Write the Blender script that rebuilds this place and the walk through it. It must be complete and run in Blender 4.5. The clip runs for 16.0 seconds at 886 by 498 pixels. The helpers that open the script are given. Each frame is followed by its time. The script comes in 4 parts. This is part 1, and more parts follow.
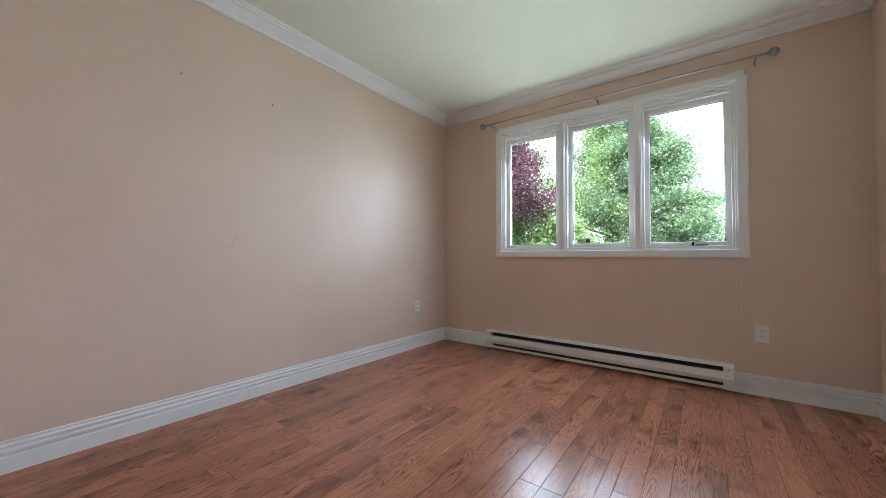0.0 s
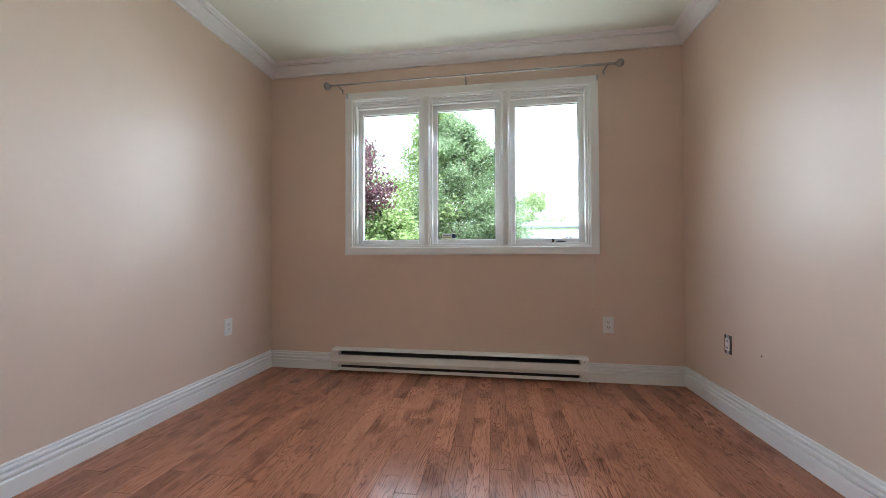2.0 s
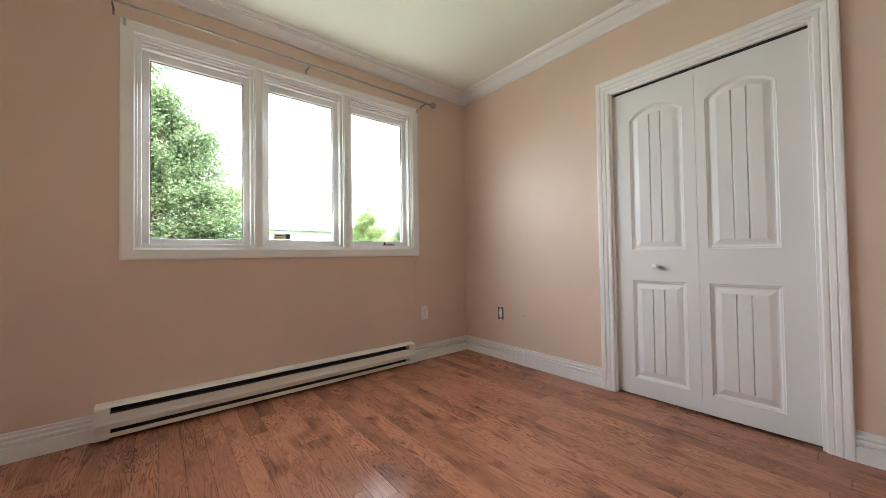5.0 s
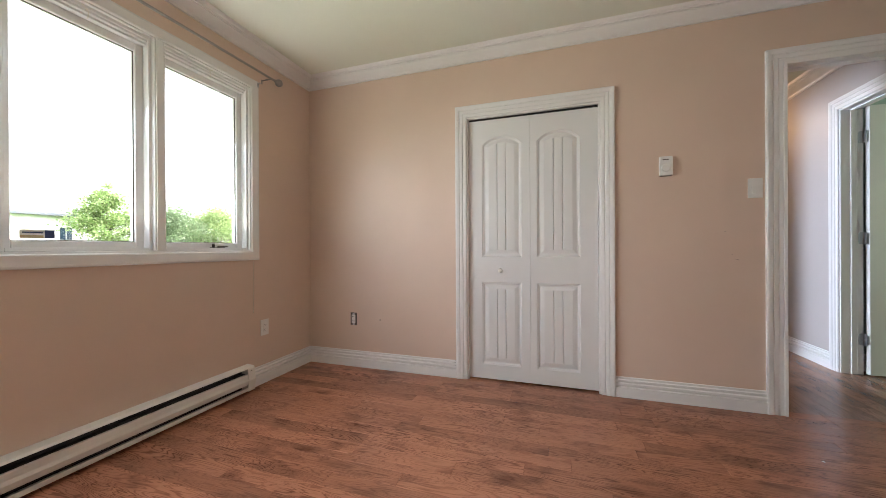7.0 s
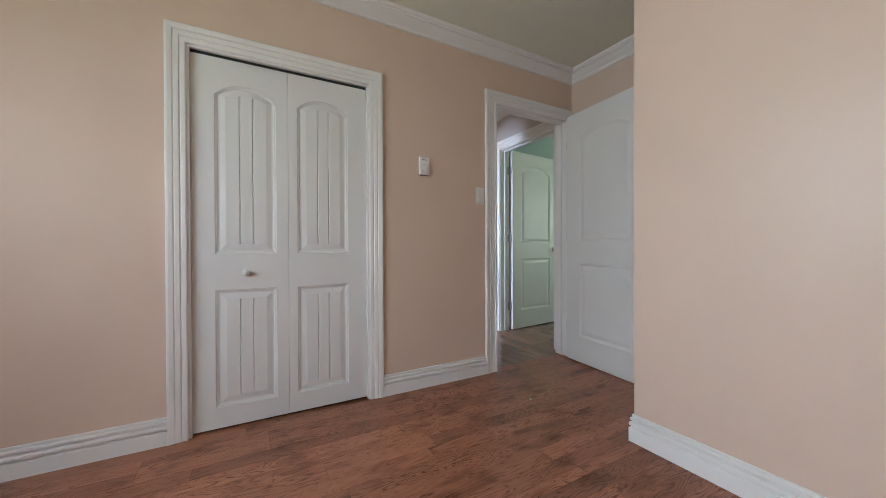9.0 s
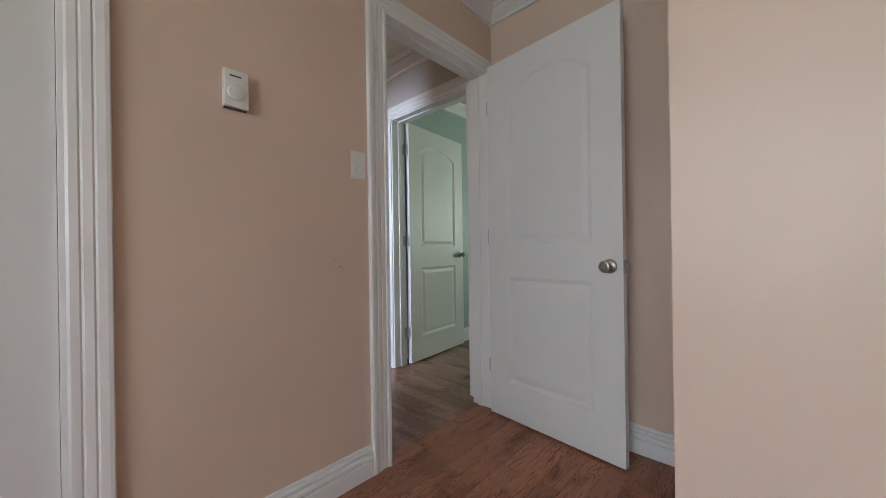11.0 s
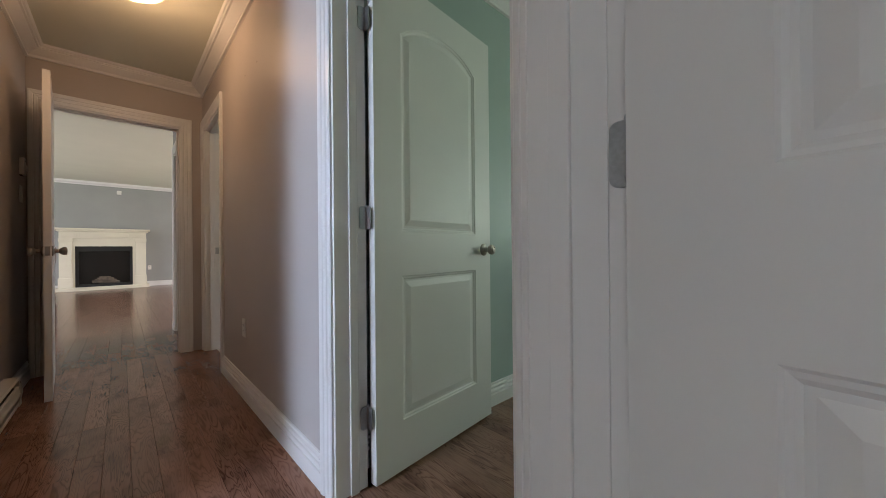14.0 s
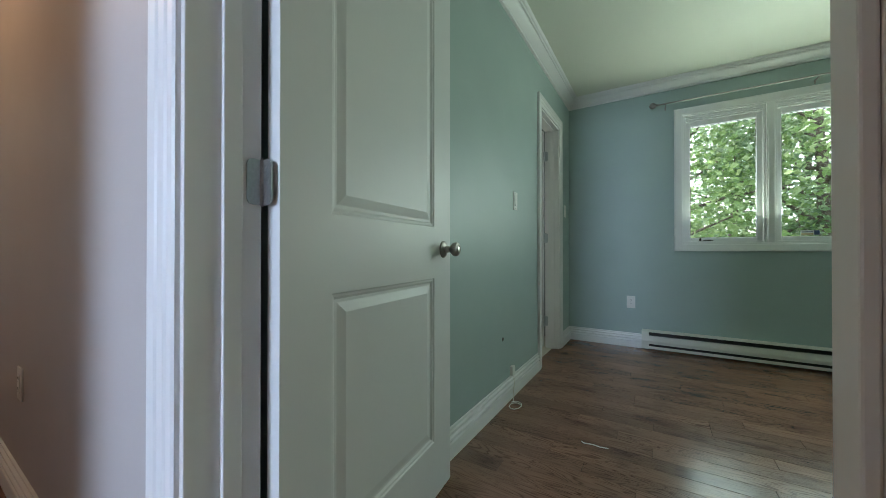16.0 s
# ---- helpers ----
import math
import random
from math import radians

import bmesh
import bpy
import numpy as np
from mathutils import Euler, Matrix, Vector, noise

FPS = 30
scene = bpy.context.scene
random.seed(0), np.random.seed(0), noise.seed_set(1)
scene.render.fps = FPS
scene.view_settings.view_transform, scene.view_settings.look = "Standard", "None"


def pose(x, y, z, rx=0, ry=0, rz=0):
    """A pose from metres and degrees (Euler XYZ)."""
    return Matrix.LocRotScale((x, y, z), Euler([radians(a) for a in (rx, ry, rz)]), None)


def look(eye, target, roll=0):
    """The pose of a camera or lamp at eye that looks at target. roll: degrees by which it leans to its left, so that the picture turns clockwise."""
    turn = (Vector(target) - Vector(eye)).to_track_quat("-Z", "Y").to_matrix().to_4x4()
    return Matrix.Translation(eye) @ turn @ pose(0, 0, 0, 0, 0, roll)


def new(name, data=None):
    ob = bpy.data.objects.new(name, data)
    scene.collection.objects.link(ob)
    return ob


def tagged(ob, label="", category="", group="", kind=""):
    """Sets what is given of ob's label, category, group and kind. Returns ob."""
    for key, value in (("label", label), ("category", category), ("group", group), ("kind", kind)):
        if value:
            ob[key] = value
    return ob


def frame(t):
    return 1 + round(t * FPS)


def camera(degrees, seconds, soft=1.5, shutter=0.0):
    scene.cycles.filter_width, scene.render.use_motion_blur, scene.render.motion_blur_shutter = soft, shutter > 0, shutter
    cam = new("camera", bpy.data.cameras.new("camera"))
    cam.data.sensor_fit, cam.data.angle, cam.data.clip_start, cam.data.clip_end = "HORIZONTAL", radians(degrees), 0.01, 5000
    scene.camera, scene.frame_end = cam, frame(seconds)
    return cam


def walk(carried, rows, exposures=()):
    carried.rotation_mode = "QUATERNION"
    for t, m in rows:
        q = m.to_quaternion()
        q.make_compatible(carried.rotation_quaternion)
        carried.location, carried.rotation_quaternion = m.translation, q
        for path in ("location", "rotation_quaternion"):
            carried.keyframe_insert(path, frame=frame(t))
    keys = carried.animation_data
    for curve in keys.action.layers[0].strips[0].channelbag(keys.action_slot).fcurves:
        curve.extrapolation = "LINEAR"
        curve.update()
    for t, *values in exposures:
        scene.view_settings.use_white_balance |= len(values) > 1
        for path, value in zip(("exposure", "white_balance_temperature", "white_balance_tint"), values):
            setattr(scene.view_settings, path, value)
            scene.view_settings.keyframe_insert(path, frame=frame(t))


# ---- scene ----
cam = camera(103.9, 16.0, soft=0.7)
PATH = [
    (0, (-0.087, 0.018, 0.893), (-1.29, 1.615, 0.946), 0.3),
    (0.5, (-0.235, 0.161, 0.901), (-1.377, 1.803, 0.953), 0.3),
    (1, (-0.379, 0.288, 0.907), (-1.29, 2.068, 0.944), -0.1),
    (1.5, (-0.453, 0.441, 0.905), (-1.09, 2.337, 0.942), -0.0),
    (2, (-0.584, 0.508, 0.905), (-0.877, 2.486, 0.939), -0.2),
    (2.5, (-0.745, 0.496, 0.906), (-0.677, 2.495, 0.933), -0.4),
    (3, (-0.881, 0.44, 0.895), (-0.537, 2.41, 0.92), -0.4),
    (3.5, (-1.077, 0.419, 0.897), (-0.463, 2.323, 0.914), -0.6),
    (4, (-1.269, 0.445, 0.888), (-0.415, 2.253, 0.904), -0.6),
    (4.2, (-1.329, 0.462, 0.881), (-0.388, 2.227, 0.902), -0.7),
    (6.3, (-1.851, 0.919, 0.999), (-0.14, 1.955, 1.007), -0.6),
    (6.5, (-1.831, 0.919, 1.011), (-0.062, 1.853, 1.005), -0.5),
    (7, (-1.818, 1.064, 0.981), (0.083, 1.686, 0.978), -0.3),
    (7.5, (-1.77, 1.22, 0.961), (0.208, 1.517, 0.959), -0.3),
    (8, (-1.664, 1.382, 0.946), (0.333, 1.276, 0.938), -0.3),
    (8.5, (-1.544, 1.468, 0.95), (0.367, 0.876, 0.939), -0.3),
    (9, (-1.398, 1.436, 0.95), (0.348, 0.461, 0.938), -0.2),
    (9.5, (-1.192, 1.345, 0.965), (0.399, 0.133, 0.958), -0.3),
    (10, (-1.004, 1.232, 0.973), (0.466, -0.124, 0.958), -0.1),
    (10.2, (-0.907, 1.156, 0.984), (0.523, -0.241, 0.961), -0.2),
    (12.3, (-0.083, 0.177, 0.929), (1.259, -1.306, 0.944), -0.8),
    (12.5, (-0.02, 0.113, 0.926), (1.325, -1.368, 0.937), -0.6),
    (13, (0.150, -0.115, 0.927), (1.545, -1.547, 0.932), -0.5),
    (13.5, (0.315, -0.302, 0.919), (1.757, -1.687, 0.923), -0.5),
    (14, (0.501, -0.464, 0.918), (1.968, -1.823, 0.921), -0.5),
    (14.5, (0.657, -0.574, 0.901), (2.126, -1.931, 0.902), -0.6),
    (15, (0.812, -0.653, 0.897), (2.244, -2.05, 0.905), -0.3),
    (15.5, (0.922, -0.711, 0.893), (2.217, -2.235, 0.909), -0.2),
    (16, (1.028, -0.768, 0.909), (2.081, -2.469, 0.92), -0.0),
]
EXPO = [(0.0, 1.94, 5650, 9), (1.5, 1.95, 5700, 10), (2.5, 1.98, 6000, 12), (3.5, 2.02, 6300, 14), (4.5, 2.10, 6450, 14), (7.0, 2.08, 6600, 15), (8.0, 1.94, 6550, 15), (9.0, 1.82, 6200, 13), (10.0, 1.76, 6000, 14), (12.5, 1.67, 6950, 15), (14.0, 1.46, 6350, 15), (15.0, 1.40, 6150, 16), (16.0, 1.64, 5950, 12)]
walk(cam, [(t, look(eye, target, roll)) for t, eye, target, roll in PATH], EXPO)
SKY, SUN, BULB = 0.42, 5.0, 3.0
DAY_A, DAY_B, DAY_C, DAY_D, DAY_E = 12.0, 8.5, 42.0, 29.0, 6.0
DAY_L, DAY_G = 5.2, 7.5

# ---- world, sun and lamps ----
world = bpy.data.worlds.new("sky_world")
scene.world = world
world.use_nodes = True
wn, wl = world.node_tree.nodes, world.node_tree.links
sky = wn.new("ShaderNodeTexSky")
sky.sky_type = "NISHITA"
sky.sun_disc = False
SUN_EL, SUN_AZ = radians(58), radians(150)
sky.sun_elevation, sky.sun_rotation = SUN_EL, SUN_AZ
sky.dust_density = 4.0
pale = wn.new("ShaderNodeHueSaturation")
pale.inputs["Saturation"].default_value = 0.38
wl.new(sky.outputs[0], pale.inputs["Color"])
wl.new(pale.outputs[0], wn["Background"].inputs["Color"])
wn["Background"].inputs["Strength"].default_value = SKY

sun = new("sun", bpy.data.lights.new("sun", "SUN"))
sun.data.energy, sun.data.angle, sun.data.color = SUN, radians(6), (1.0, 0.95, 0.88)
sun_from = Vector((math.sin(SUN_AZ) * math.cos(SUN_EL), math.cos(SUN_AZ) * math.cos(SUN_EL), math.sin(SUN_EL)))
sun.matrix_world = look(sun_from * 40, (0, 0, 0))


def window_lamp(name, m, w, h, power, colour, spread=170):
    """A lamp in a window's opening, in place of the sky's light."""
    lamp = new(name, bpy.data.lights.new(name, "AREA"))
    lamp.data.shape, lamp.data.size, lamp.data.size_y = "RECTANGLE", w, h
    lamp.data.energy, lamp.data.color, lamp.data.spread = power, colour, radians(spread)
    lamp.matrix_world = m


for k in range(3):
    window_lamp("bedroom_daylight", pose(-1.395 + 0.6 * k, 3.345, 1.545, -54, 0, -6), 0.50, 1.10, DAY_A / 3, (0.78, 0.89, 1.0), 140)
    window_lamp("lawn_light", pose(-1.395 + 0.6 * k, 3.300, 1.300, -128, 0, 0), 0.50, 0.60, DAY_L / 3, (0.93, 1.0, 0.90), 150)
    window_lamp("green_daylight", pose(-0.63 + 0.59 * k, -4.735, 1.54, 80, 0, 0), 0.50, 1.08, DAY_B / 3, (0.84, 1.0, 0.90), 160)
for k in range(3):
    window_lamp("backyard_light", pose(-0.63 + 0.59 * k, -4.690, 1.30, 140, 0, 0), 0.50, 0.60, DAY_G / 3, (0.85, 1.0, 0.74), 150)
window_lamp("side_room_daylight", pose(1.80, 3.20, 1.50, -84, 0, 0), 0.75, 1.10, DAY_C, (0.66, 0.80, 1.0))
# Living room and bathroom lamps sit in openings added to unseen walls.
window_lamp("living_daylight", pose(7.7, 4.26, 1.35, -85, 0, 0), 1.8, 1.5, DAY_D, (0.95, 0.97, 1.0))
window_lamp("living_daylight", pose(10.4, 4.26, 1.35, -85, 0, 0), 2.0, 1.5, DAY_D, (0.95, 0.97, 1.0))
window_lamp("living_daylight", pose(7.0, -5.26, 1.35, 85, 0, 0), 2.0, 1.5, DAY_D, (1.0, 0.90, 0.84))
window_lamp("living_daylight", pose(10.2, -5.26, 1.35, 85, 0, 0), 2.4, 1.5, DAY_D, (1.0, 0.90, 0.84))
window_lamp("bath_daylight", pose(3.2, -4.60, 1.5, 88, 0, 0), 0.9, 0.9, DAY_E, (0.95, 1.0, 1.0))

# ---- plan, in metres ----
XW, XE, YN = -2.400, 0.717, 3.125         # bedroom: west, east and north faces
YJ, XJ, YA = -0.197, -0.380, -1.045       # the jog of the alcove and its south face
YS, WT = -1.030, 0.115                    # hall's south face, thickness of that wall
XE2 = XE + 0.105                          # hall side of the east wall
HALL_N, HALL_E = 0.05, 4.44
CEIL = 2.453
GR_N, GR_E, GR_S, GR_W = YS - WT, 1.810, -4.520, -1.6   # green room
LIV_E, LIV_N, LIV_S, LIV_CEIL = 12.90, 4.2, -5.2, 2.70


# ---- materials ----
def nodes_of(name, rough=0.5, metal=0.0, spec=0.5):
    m = bpy.data.materials.new(name)
    m.use_nodes = True
    nt = m.node_tree
    b = nt.nodes["Principled BSDF"]
    b.inputs["Roughness"].default_value = rough
    b.inputs["Metallic"].default_value = metal
    b.inputs["Specular IOR Level"].default_value = spec
    return m, nt.nodes, nt.links, b


def noise_node(n, l, scale, detail=4.0, stretch=None, rot=None, vec=None):
    t = n.new("ShaderNodeTexNoise")
    t.inputs["Scale"].default_value, t.inputs["Detail"].default_value = scale, detail
    if vec is None:
        g = n.new("ShaderNodeNewGeometry")
        vec = g.outputs["Position"]
    if stretch:
        mp = n.new("ShaderNodeMapping")
        mp.inputs["Scale"].default_value = stretch
        l.new(vec, mp.inputs["Vector"])
        vec = mp.outputs[0]
    l.new(vec, t.inputs["Vector"])
    return t


def ramp_node(n, l, fac, stops):
    r = n.new("ShaderNodeValToRGB")
    e = r.color_ramp.elements
    while len(e) < len(stops):
        e.new(0.5)
    for k, (p, c) in zip(e, stops):
        k.position, k.color = p, (*c, 1)
    l.new(fac, r.inputs[0])
    return r


def shade(c, k):
    return tuple(min(1, v * k) for v in c)


def paint(name, colour, rough=0.45, bump=0.06, vary=0.05, spec=0.4, stipple=220):
    """Rolled or brushed paint: fine stipple, faint large stains, uneven sheen."""
    m, n, l, b = nodes_of(name, rough, 0, spec)
    big = noise_node(n, l, 1.7, 5)
    r = ramp_node(n, l, big.outputs[0], [(0.3, shade(colour, 1 - vary)), (0.7, shade(colour, 1 + vary * 0.6))])
    l.new(r.outputs[0], b.inputs["Base Color"])
    fine = noise_node(n, l, stipple, 2)
    bp = n.new("ShaderNodeBump")
    bp.inputs["Strength"].default_value, bp.inputs["Distance"].default_value = bump, 0.002
    l.new(fine.outputs[0], bp.inputs["Height"])
    l.new(bp.outputs[0], b.inputs["Normal"])
    mid = noise_node(n, l, 6, 3)
    rr = n.new("ShaderNodeMapRange")
    rr.inputs["To Min"].default_value, rr.inputs["To Max"].default_value = rough - 0.05, rough + 0.07
    l.new(mid.outputs[0], rr.inputs["Value"])
    l.new(rr.outputs[0], b.inputs["Roughness"])
    return m


def plain(name, colour, rough=0.5, metal=0.0, vary=0.12, scale=30):
    m, n, l, b = nodes_of(name, rough, metal)
    t = noise_node(n, l, scale, 4)
    r = ramp_node(n, l, t.outputs[0], [(0.3, shade(colour, 1 - vary)), (0.7, shade(colour, 1 + vary))])
    l.new(r.outputs[0], b.inputs["Base Color"])
    bp = n.new("ShaderNodeBump")
    bp.inputs["Strength"].default_value, bp.inputs["Distance"].default_value = 0.05, 0.002
    l.new(t.outputs[0], bp.inputs["Height"])
    l.new(bp.outputs[0], b.inputs["Normal"])
    return m


def wood_floor(name, along_y, tone, random_from_object=True):
    """Stained oak boards: cathedral grain, pores, board-to-board tone, glossy lacquer."""
    m, n, l, b = nodes_of(name, 0.24, 0, 0.34)
    g = n.new("ShaderNodeNewGeometry")
    if random_from_object:
        ran = n.new("ShaderNodeObjectInfo").outputs["Random"]
    else:
        ran = g.outputs["Random Per Island"]
    shift = n.new("ShaderNodeMath")
    shift.operation = "MULTIPLY"
    shift.inputs[1].default_value = 37.0
    l.new(ran, shift.inputs[0])
    cx = n.new("ShaderNodeCombineXYZ")
    for k in range(3):
        l.new(shift.outputs[0], cx.inputs[k])
    add = n.new("ShaderNodeVectorMath")
    l.new(g.outputs["Position"], add.inputs[0])
    l.new(cx.outputs[0], add.inputs[1])
    long_, cross = 1.5, 13.0
    st = (cross, long_, 1) if along_y else (long_, cross, 1)
    swirl = noise_node(n, l, 0.9, 3.0, st, vec=add.outputs[0])
    swirl.inputs["Distortion"].default_value = 0.4
    mul = n.new("ShaderNodeMath")
    mul.operation = "MULTIPLY"
    mul.inputs[1].default_value = 150.0
    l.new(swirl.outputs[0], mul.inputs[0])
    sine = n.new("ShaderNodeMath")
    sine.operation = "SINE"
    l.new(mul.outputs[0], sine.inputs[0])
    half = n.new("ShaderNodeMapRange")
    half.inputs["From Min"].default_value = -1
    l.new(sine.outputs[0], half.inputs["Value"])
    st2 = (120, 5, 1) if along_y else (5, 120, 1)
    pore = noise_node(n, l, 1.6, 5, st2, vec=add.outputs[0])
    blot = noise_node(n, l, 5.0, 4, (1.6, 0.8, 1) if along_y else (0.8, 1.6, 1), vec=add.outputs[0])
    base = ramp_node(n, l, ran, [(0.0, shade(tone, 0.74)), (0.12, shade(tone, 0.90)), (0.55, tone), (1.0, shade(tone, 1.20))])
    grain = ramp_node(n, l, half.outputs[0], [(0.0, (0.40, 0.33, 0.30)), (0.26, (0.92, 0.90, 0.89)), (1.0, (1.06, 1.05, 1.04))])
    pores = ramp_node(n, l, pore.outputs[0], [(0.30, (0.72, 0.68, 0.66)), (0.52, (1.0, 1.0, 1.0))])
    blots = ramp_node(n, l, blot.outputs[0], [(0.28, (0.52, 0.46, 0.44)), (0.47, (1.0, 1.0, 1.0)), (0.75, (1.12, 1.09, 1.05))])
    figure = noise_node(n, l, 2.2, 2, (2.5, 0.8, 1) if along_y else (0.8, 2.5, 1), vec=add.outputs[0])
    strength = n.new("ShaderNodeMapRange")
    for key, value in (("From Min", 0.38), ("From Max", 0.68), ("To Min", 0.30), ("To Max", 0.95)):
        strength.inputs[key].default_value = value
    l.new(figure.outputs[0], strength.inputs["Value"])
    out = base.outputs[0]
    for k, extra in ((0.5, grain), (0.55, pores), (1.0, blots)):
        mx = n.new("ShaderNodeMixRGB")
        mx.blend_type = "MULTIPLY"
        mx.inputs[0].default_value = k
        if extra is grain:
            l.new(strength.outputs[0], mx.inputs[0])
        l.new(out, mx.inputs[1])
        l.new(extra.outputs[0], mx.inputs[2])
        out = mx.outputs[0]
    l.new(out, b.inputs["Base Color"])
    bp = n.new("ShaderNodeBump")
    bp.inputs["Strength"].default_value, bp.inputs["Distance"].default_value = 0.03, 0.0006
    l.new(pores.outputs[0], bp.inputs["Height"])
    wave = noise_node(n, l, 5.0, 1)
    bp2 = n.new("ShaderNodeBump")
    bp2.inputs["Strength"].default_value, bp2.inputs["Distance"].default_value = 0.05, 0.004
    l.new(wave.outputs[0], bp2.inputs["Height"])
    l.new(bp.outputs[0], bp2.inputs["Normal"])
    l.new(bp2.outputs[0], b.inputs["Normal"])
    rr = n.new("ShaderNodeMapRange")
    rr.inputs["To Min"].default_value, rr.inputs["To Max"].default_value = 0.17, 0.27
    l.new(blot.outputs[0], rr.inputs["Value"])
    l.new(rr.outputs[0], b.inputs["Roughness"])
    return m


def leaf_mat(name, colour, light):
    m, n, l, b = nodes_of(name, 0.5)
    g = n.new("ShaderNodeNewGeometry")
    r = ramp_node(n, l, g.outputs["Random Per Island"], [(0.0, shade(colour, 0.72)), (0.5, colour), (1.0, light)])
    l.new(r.outputs[0], b.inputs["Base Color"])
    tr = n.new("ShaderNodeBsdfTranslucent")
    l.new(r.outputs[0], tr.inputs["Color"])
    mx = n.new("ShaderNodeMixShader")
    mx.inputs[0].default_value = 0.55
    l.new(b.outputs[0], mx.inputs[1])
    l.new(tr.outputs[0], mx.inputs[2])
    l.new(mx.outputs[0], n["Material Output"].inputs["Surface"])
    return m


def glass_mat(name):
    m, n, l, b = nodes_of(name, 0.0)
    gl = n.new("ShaderNodeBsdfGlossy")
    gl.inputs["Roughness"].default_value = 0.02
    tr = n.new("ShaderNodeBsdfTransparent")
    tr.inputs["Color"].default_value = (0.93, 0.95, 0.94, 1)
    fr = n.new("ShaderNodeFresnel")
    fr.inputs["IOR"].default_value = 1.35
    mx = n.new("ShaderNodeMixShader")
    l.new(fr.outputs[0], mx.inputs[0])
    l.new(tr.outputs[0], mx.inputs[1])
    l.new(gl.outputs[0], mx.inputs[2])
    l.new(mx.outputs[0], n["Material Output"].inputs["Surface"])
    return m


def glow_mat(name, colour, strength, base=(0.8, 0.75, 0.65)):
    m, n, l, b = nodes_of(name, 0.4)
    b.inputs["Base Color"].default_value = (*base, 1)
    t = noise_node(n, l, 9, 3)
    r = ramp_node(n, l, t.outputs[0], [(0.3, shade(colour, 0.7)), (0.7, colour)])
    l.new(r.outputs[0], b.inputs["Emission Color"])
    b.inputs["Emission Strength"].default_value = strength
    return m


PEACH = paint("peach_wall_paint", (0.690, 0.535, 0.435), 0.40, 0.05, 0.045, 0.42)
BEIGE = paint("warm_grey_wall_paint", (0.50, 0.455, 0.435), 0.48, 0.05, 0.04, 0.35)
GREEN = paint("blue_green_wall_paint", (0.385, 0.475, 0.455), 0.44, 0.05, 0.05, 0.4)
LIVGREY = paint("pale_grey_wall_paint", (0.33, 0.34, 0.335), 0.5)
# White paint; its yellow-green tint stands for light bounced off the lawn.
CEILING = paint("white_paint_lawn_bounce", (0.71, 0.715, 0.62), 0.75, 0.10, 0.03, 0.2, 140)
TRIM = paint("white_trim_paint", (0.79, 0.78, 0.77), 0.30, 0.03, 0.03, 0.5, 90)
DOORW = paint("white_door_paint", (0.72, 0.72, 0.71), 0.42, 0.06, 0.03, 0.5, 60)
VINYL = paint("white_window_paint", (0.80, 0.80, 0.79), 0.30, 0.03, 0.03, 0.5, 90)
HEATER = paint("cream_enamel", (0.74, 0.72, 0.66), 0.35, 0.02, 0.05, 0.5, 60)
PLATE = plain("white_plastic", (0.78, 0.77, 0.74), 0.35, 0, 0.02)
DARK = plain("dark_fins_and_shade", (0.030, 0.026, 0.024), 0.5, 0.3)
BLACK = plain("black_gap", (0.012, 0.012, 0.012), 0.7)
NICKEL = plain("brushed_nickel", (0.40, 0.375, 0.34), 0.28, 1.0, 0.06, 200)
ROD = plain("dark_nickel_rod", (0.33, 0.31, 0.29), 0.35, 1.0, 0.06, 200)
STEEL = plain("zinc_hinge_steel", (0.50, 0.52, 0.54), 0.38, 1.0, 0.08, 160)
BRONZE = plain("dark_bronze", (0.030, 0.022, 0.018), 0.4, 0.8)
GLASS = glass_mat("window_glass")
OAK_Y = wood_floor("stained_oak_lengthwise", True, (0.335, 0.139, 0.080))
OAK_X = wood_floor("stained_oak_crosswise", False, (0.270, 0.145, 0.100))
OAK_G = wood_floor("grey_brown_oak_crosswise", False, (0.225, 0.122, 0.080))
OAK_XS = wood_floor("stained_oak_boards_rest", False, (0.200, 0.110, 0.074), False)
SUB = plain("floor_seam", (0.030, 0.014, 0.008), 0.8)
CORD = plain("off_white_cord", (0.72, 0.68, 0.60), 0.7)
STICK_W = plain("sticker_paper", (0.80, 0.80, 0.78), 0.5)
STICK_B = plain("sticker_navy", (0.03, 0.05, 0.13), 0.5)
STICK_T = plain("sticker_tan", (0.50, 0.40, 0.22), 0.5)
TILE = plain("cream_tile", (0.62, 0.56, 0.46), 0.3)
GRIME_SHADE = plain("scuff_and_shade", (0.10, 0.08, 0.07), 0.8)
SCUFF = plain("grey_scuff", (0.27, 0.20, 0.16), 0.8)
PATCH = plain("filler_spot", (0.75, 0.72, 0.66), 0.7)
MANTEL = paint("cream_mantel_paint", (0.72, 0.68, 0.56), 0.4)
FIREBOX = plain("black_firebox", (0.012, 0.011, 0.010), 0.25)
NEWELWOOD = plain("dark_turned_wood", (0.060, 0.026, 0.014), 0.35)
BARK = plain("tree_bark", (0.10, 0.078, 0.060), 0.9, 0, 0.4, 14)
LEAF = leaf_mat("maple_leaf", (0.13, 0.205, 0.095), (0.32, 0.40, 0.25))
LEAF_Y = leaf_mat("bright_leaf", (0.17, 0.26, 0.085), (0.37, 0.46, 0.22))
LEAF_P = leaf_mat("purple_leaf", (0.085, 0.036, 0.052), (0.17, 0.08, 0.10))
GRASS = plain("lawn_grass", (0.075, 0.13, 0.035), 0.9, 0, 0.35, 3)
SIDING = paint("white_siding", (0.78, 0.78, 0.78), 0.6)
ROOFM = plain("grey_shingle", (0.085, 0.095, 0.115), 0.85, 0, 0.25, 8)
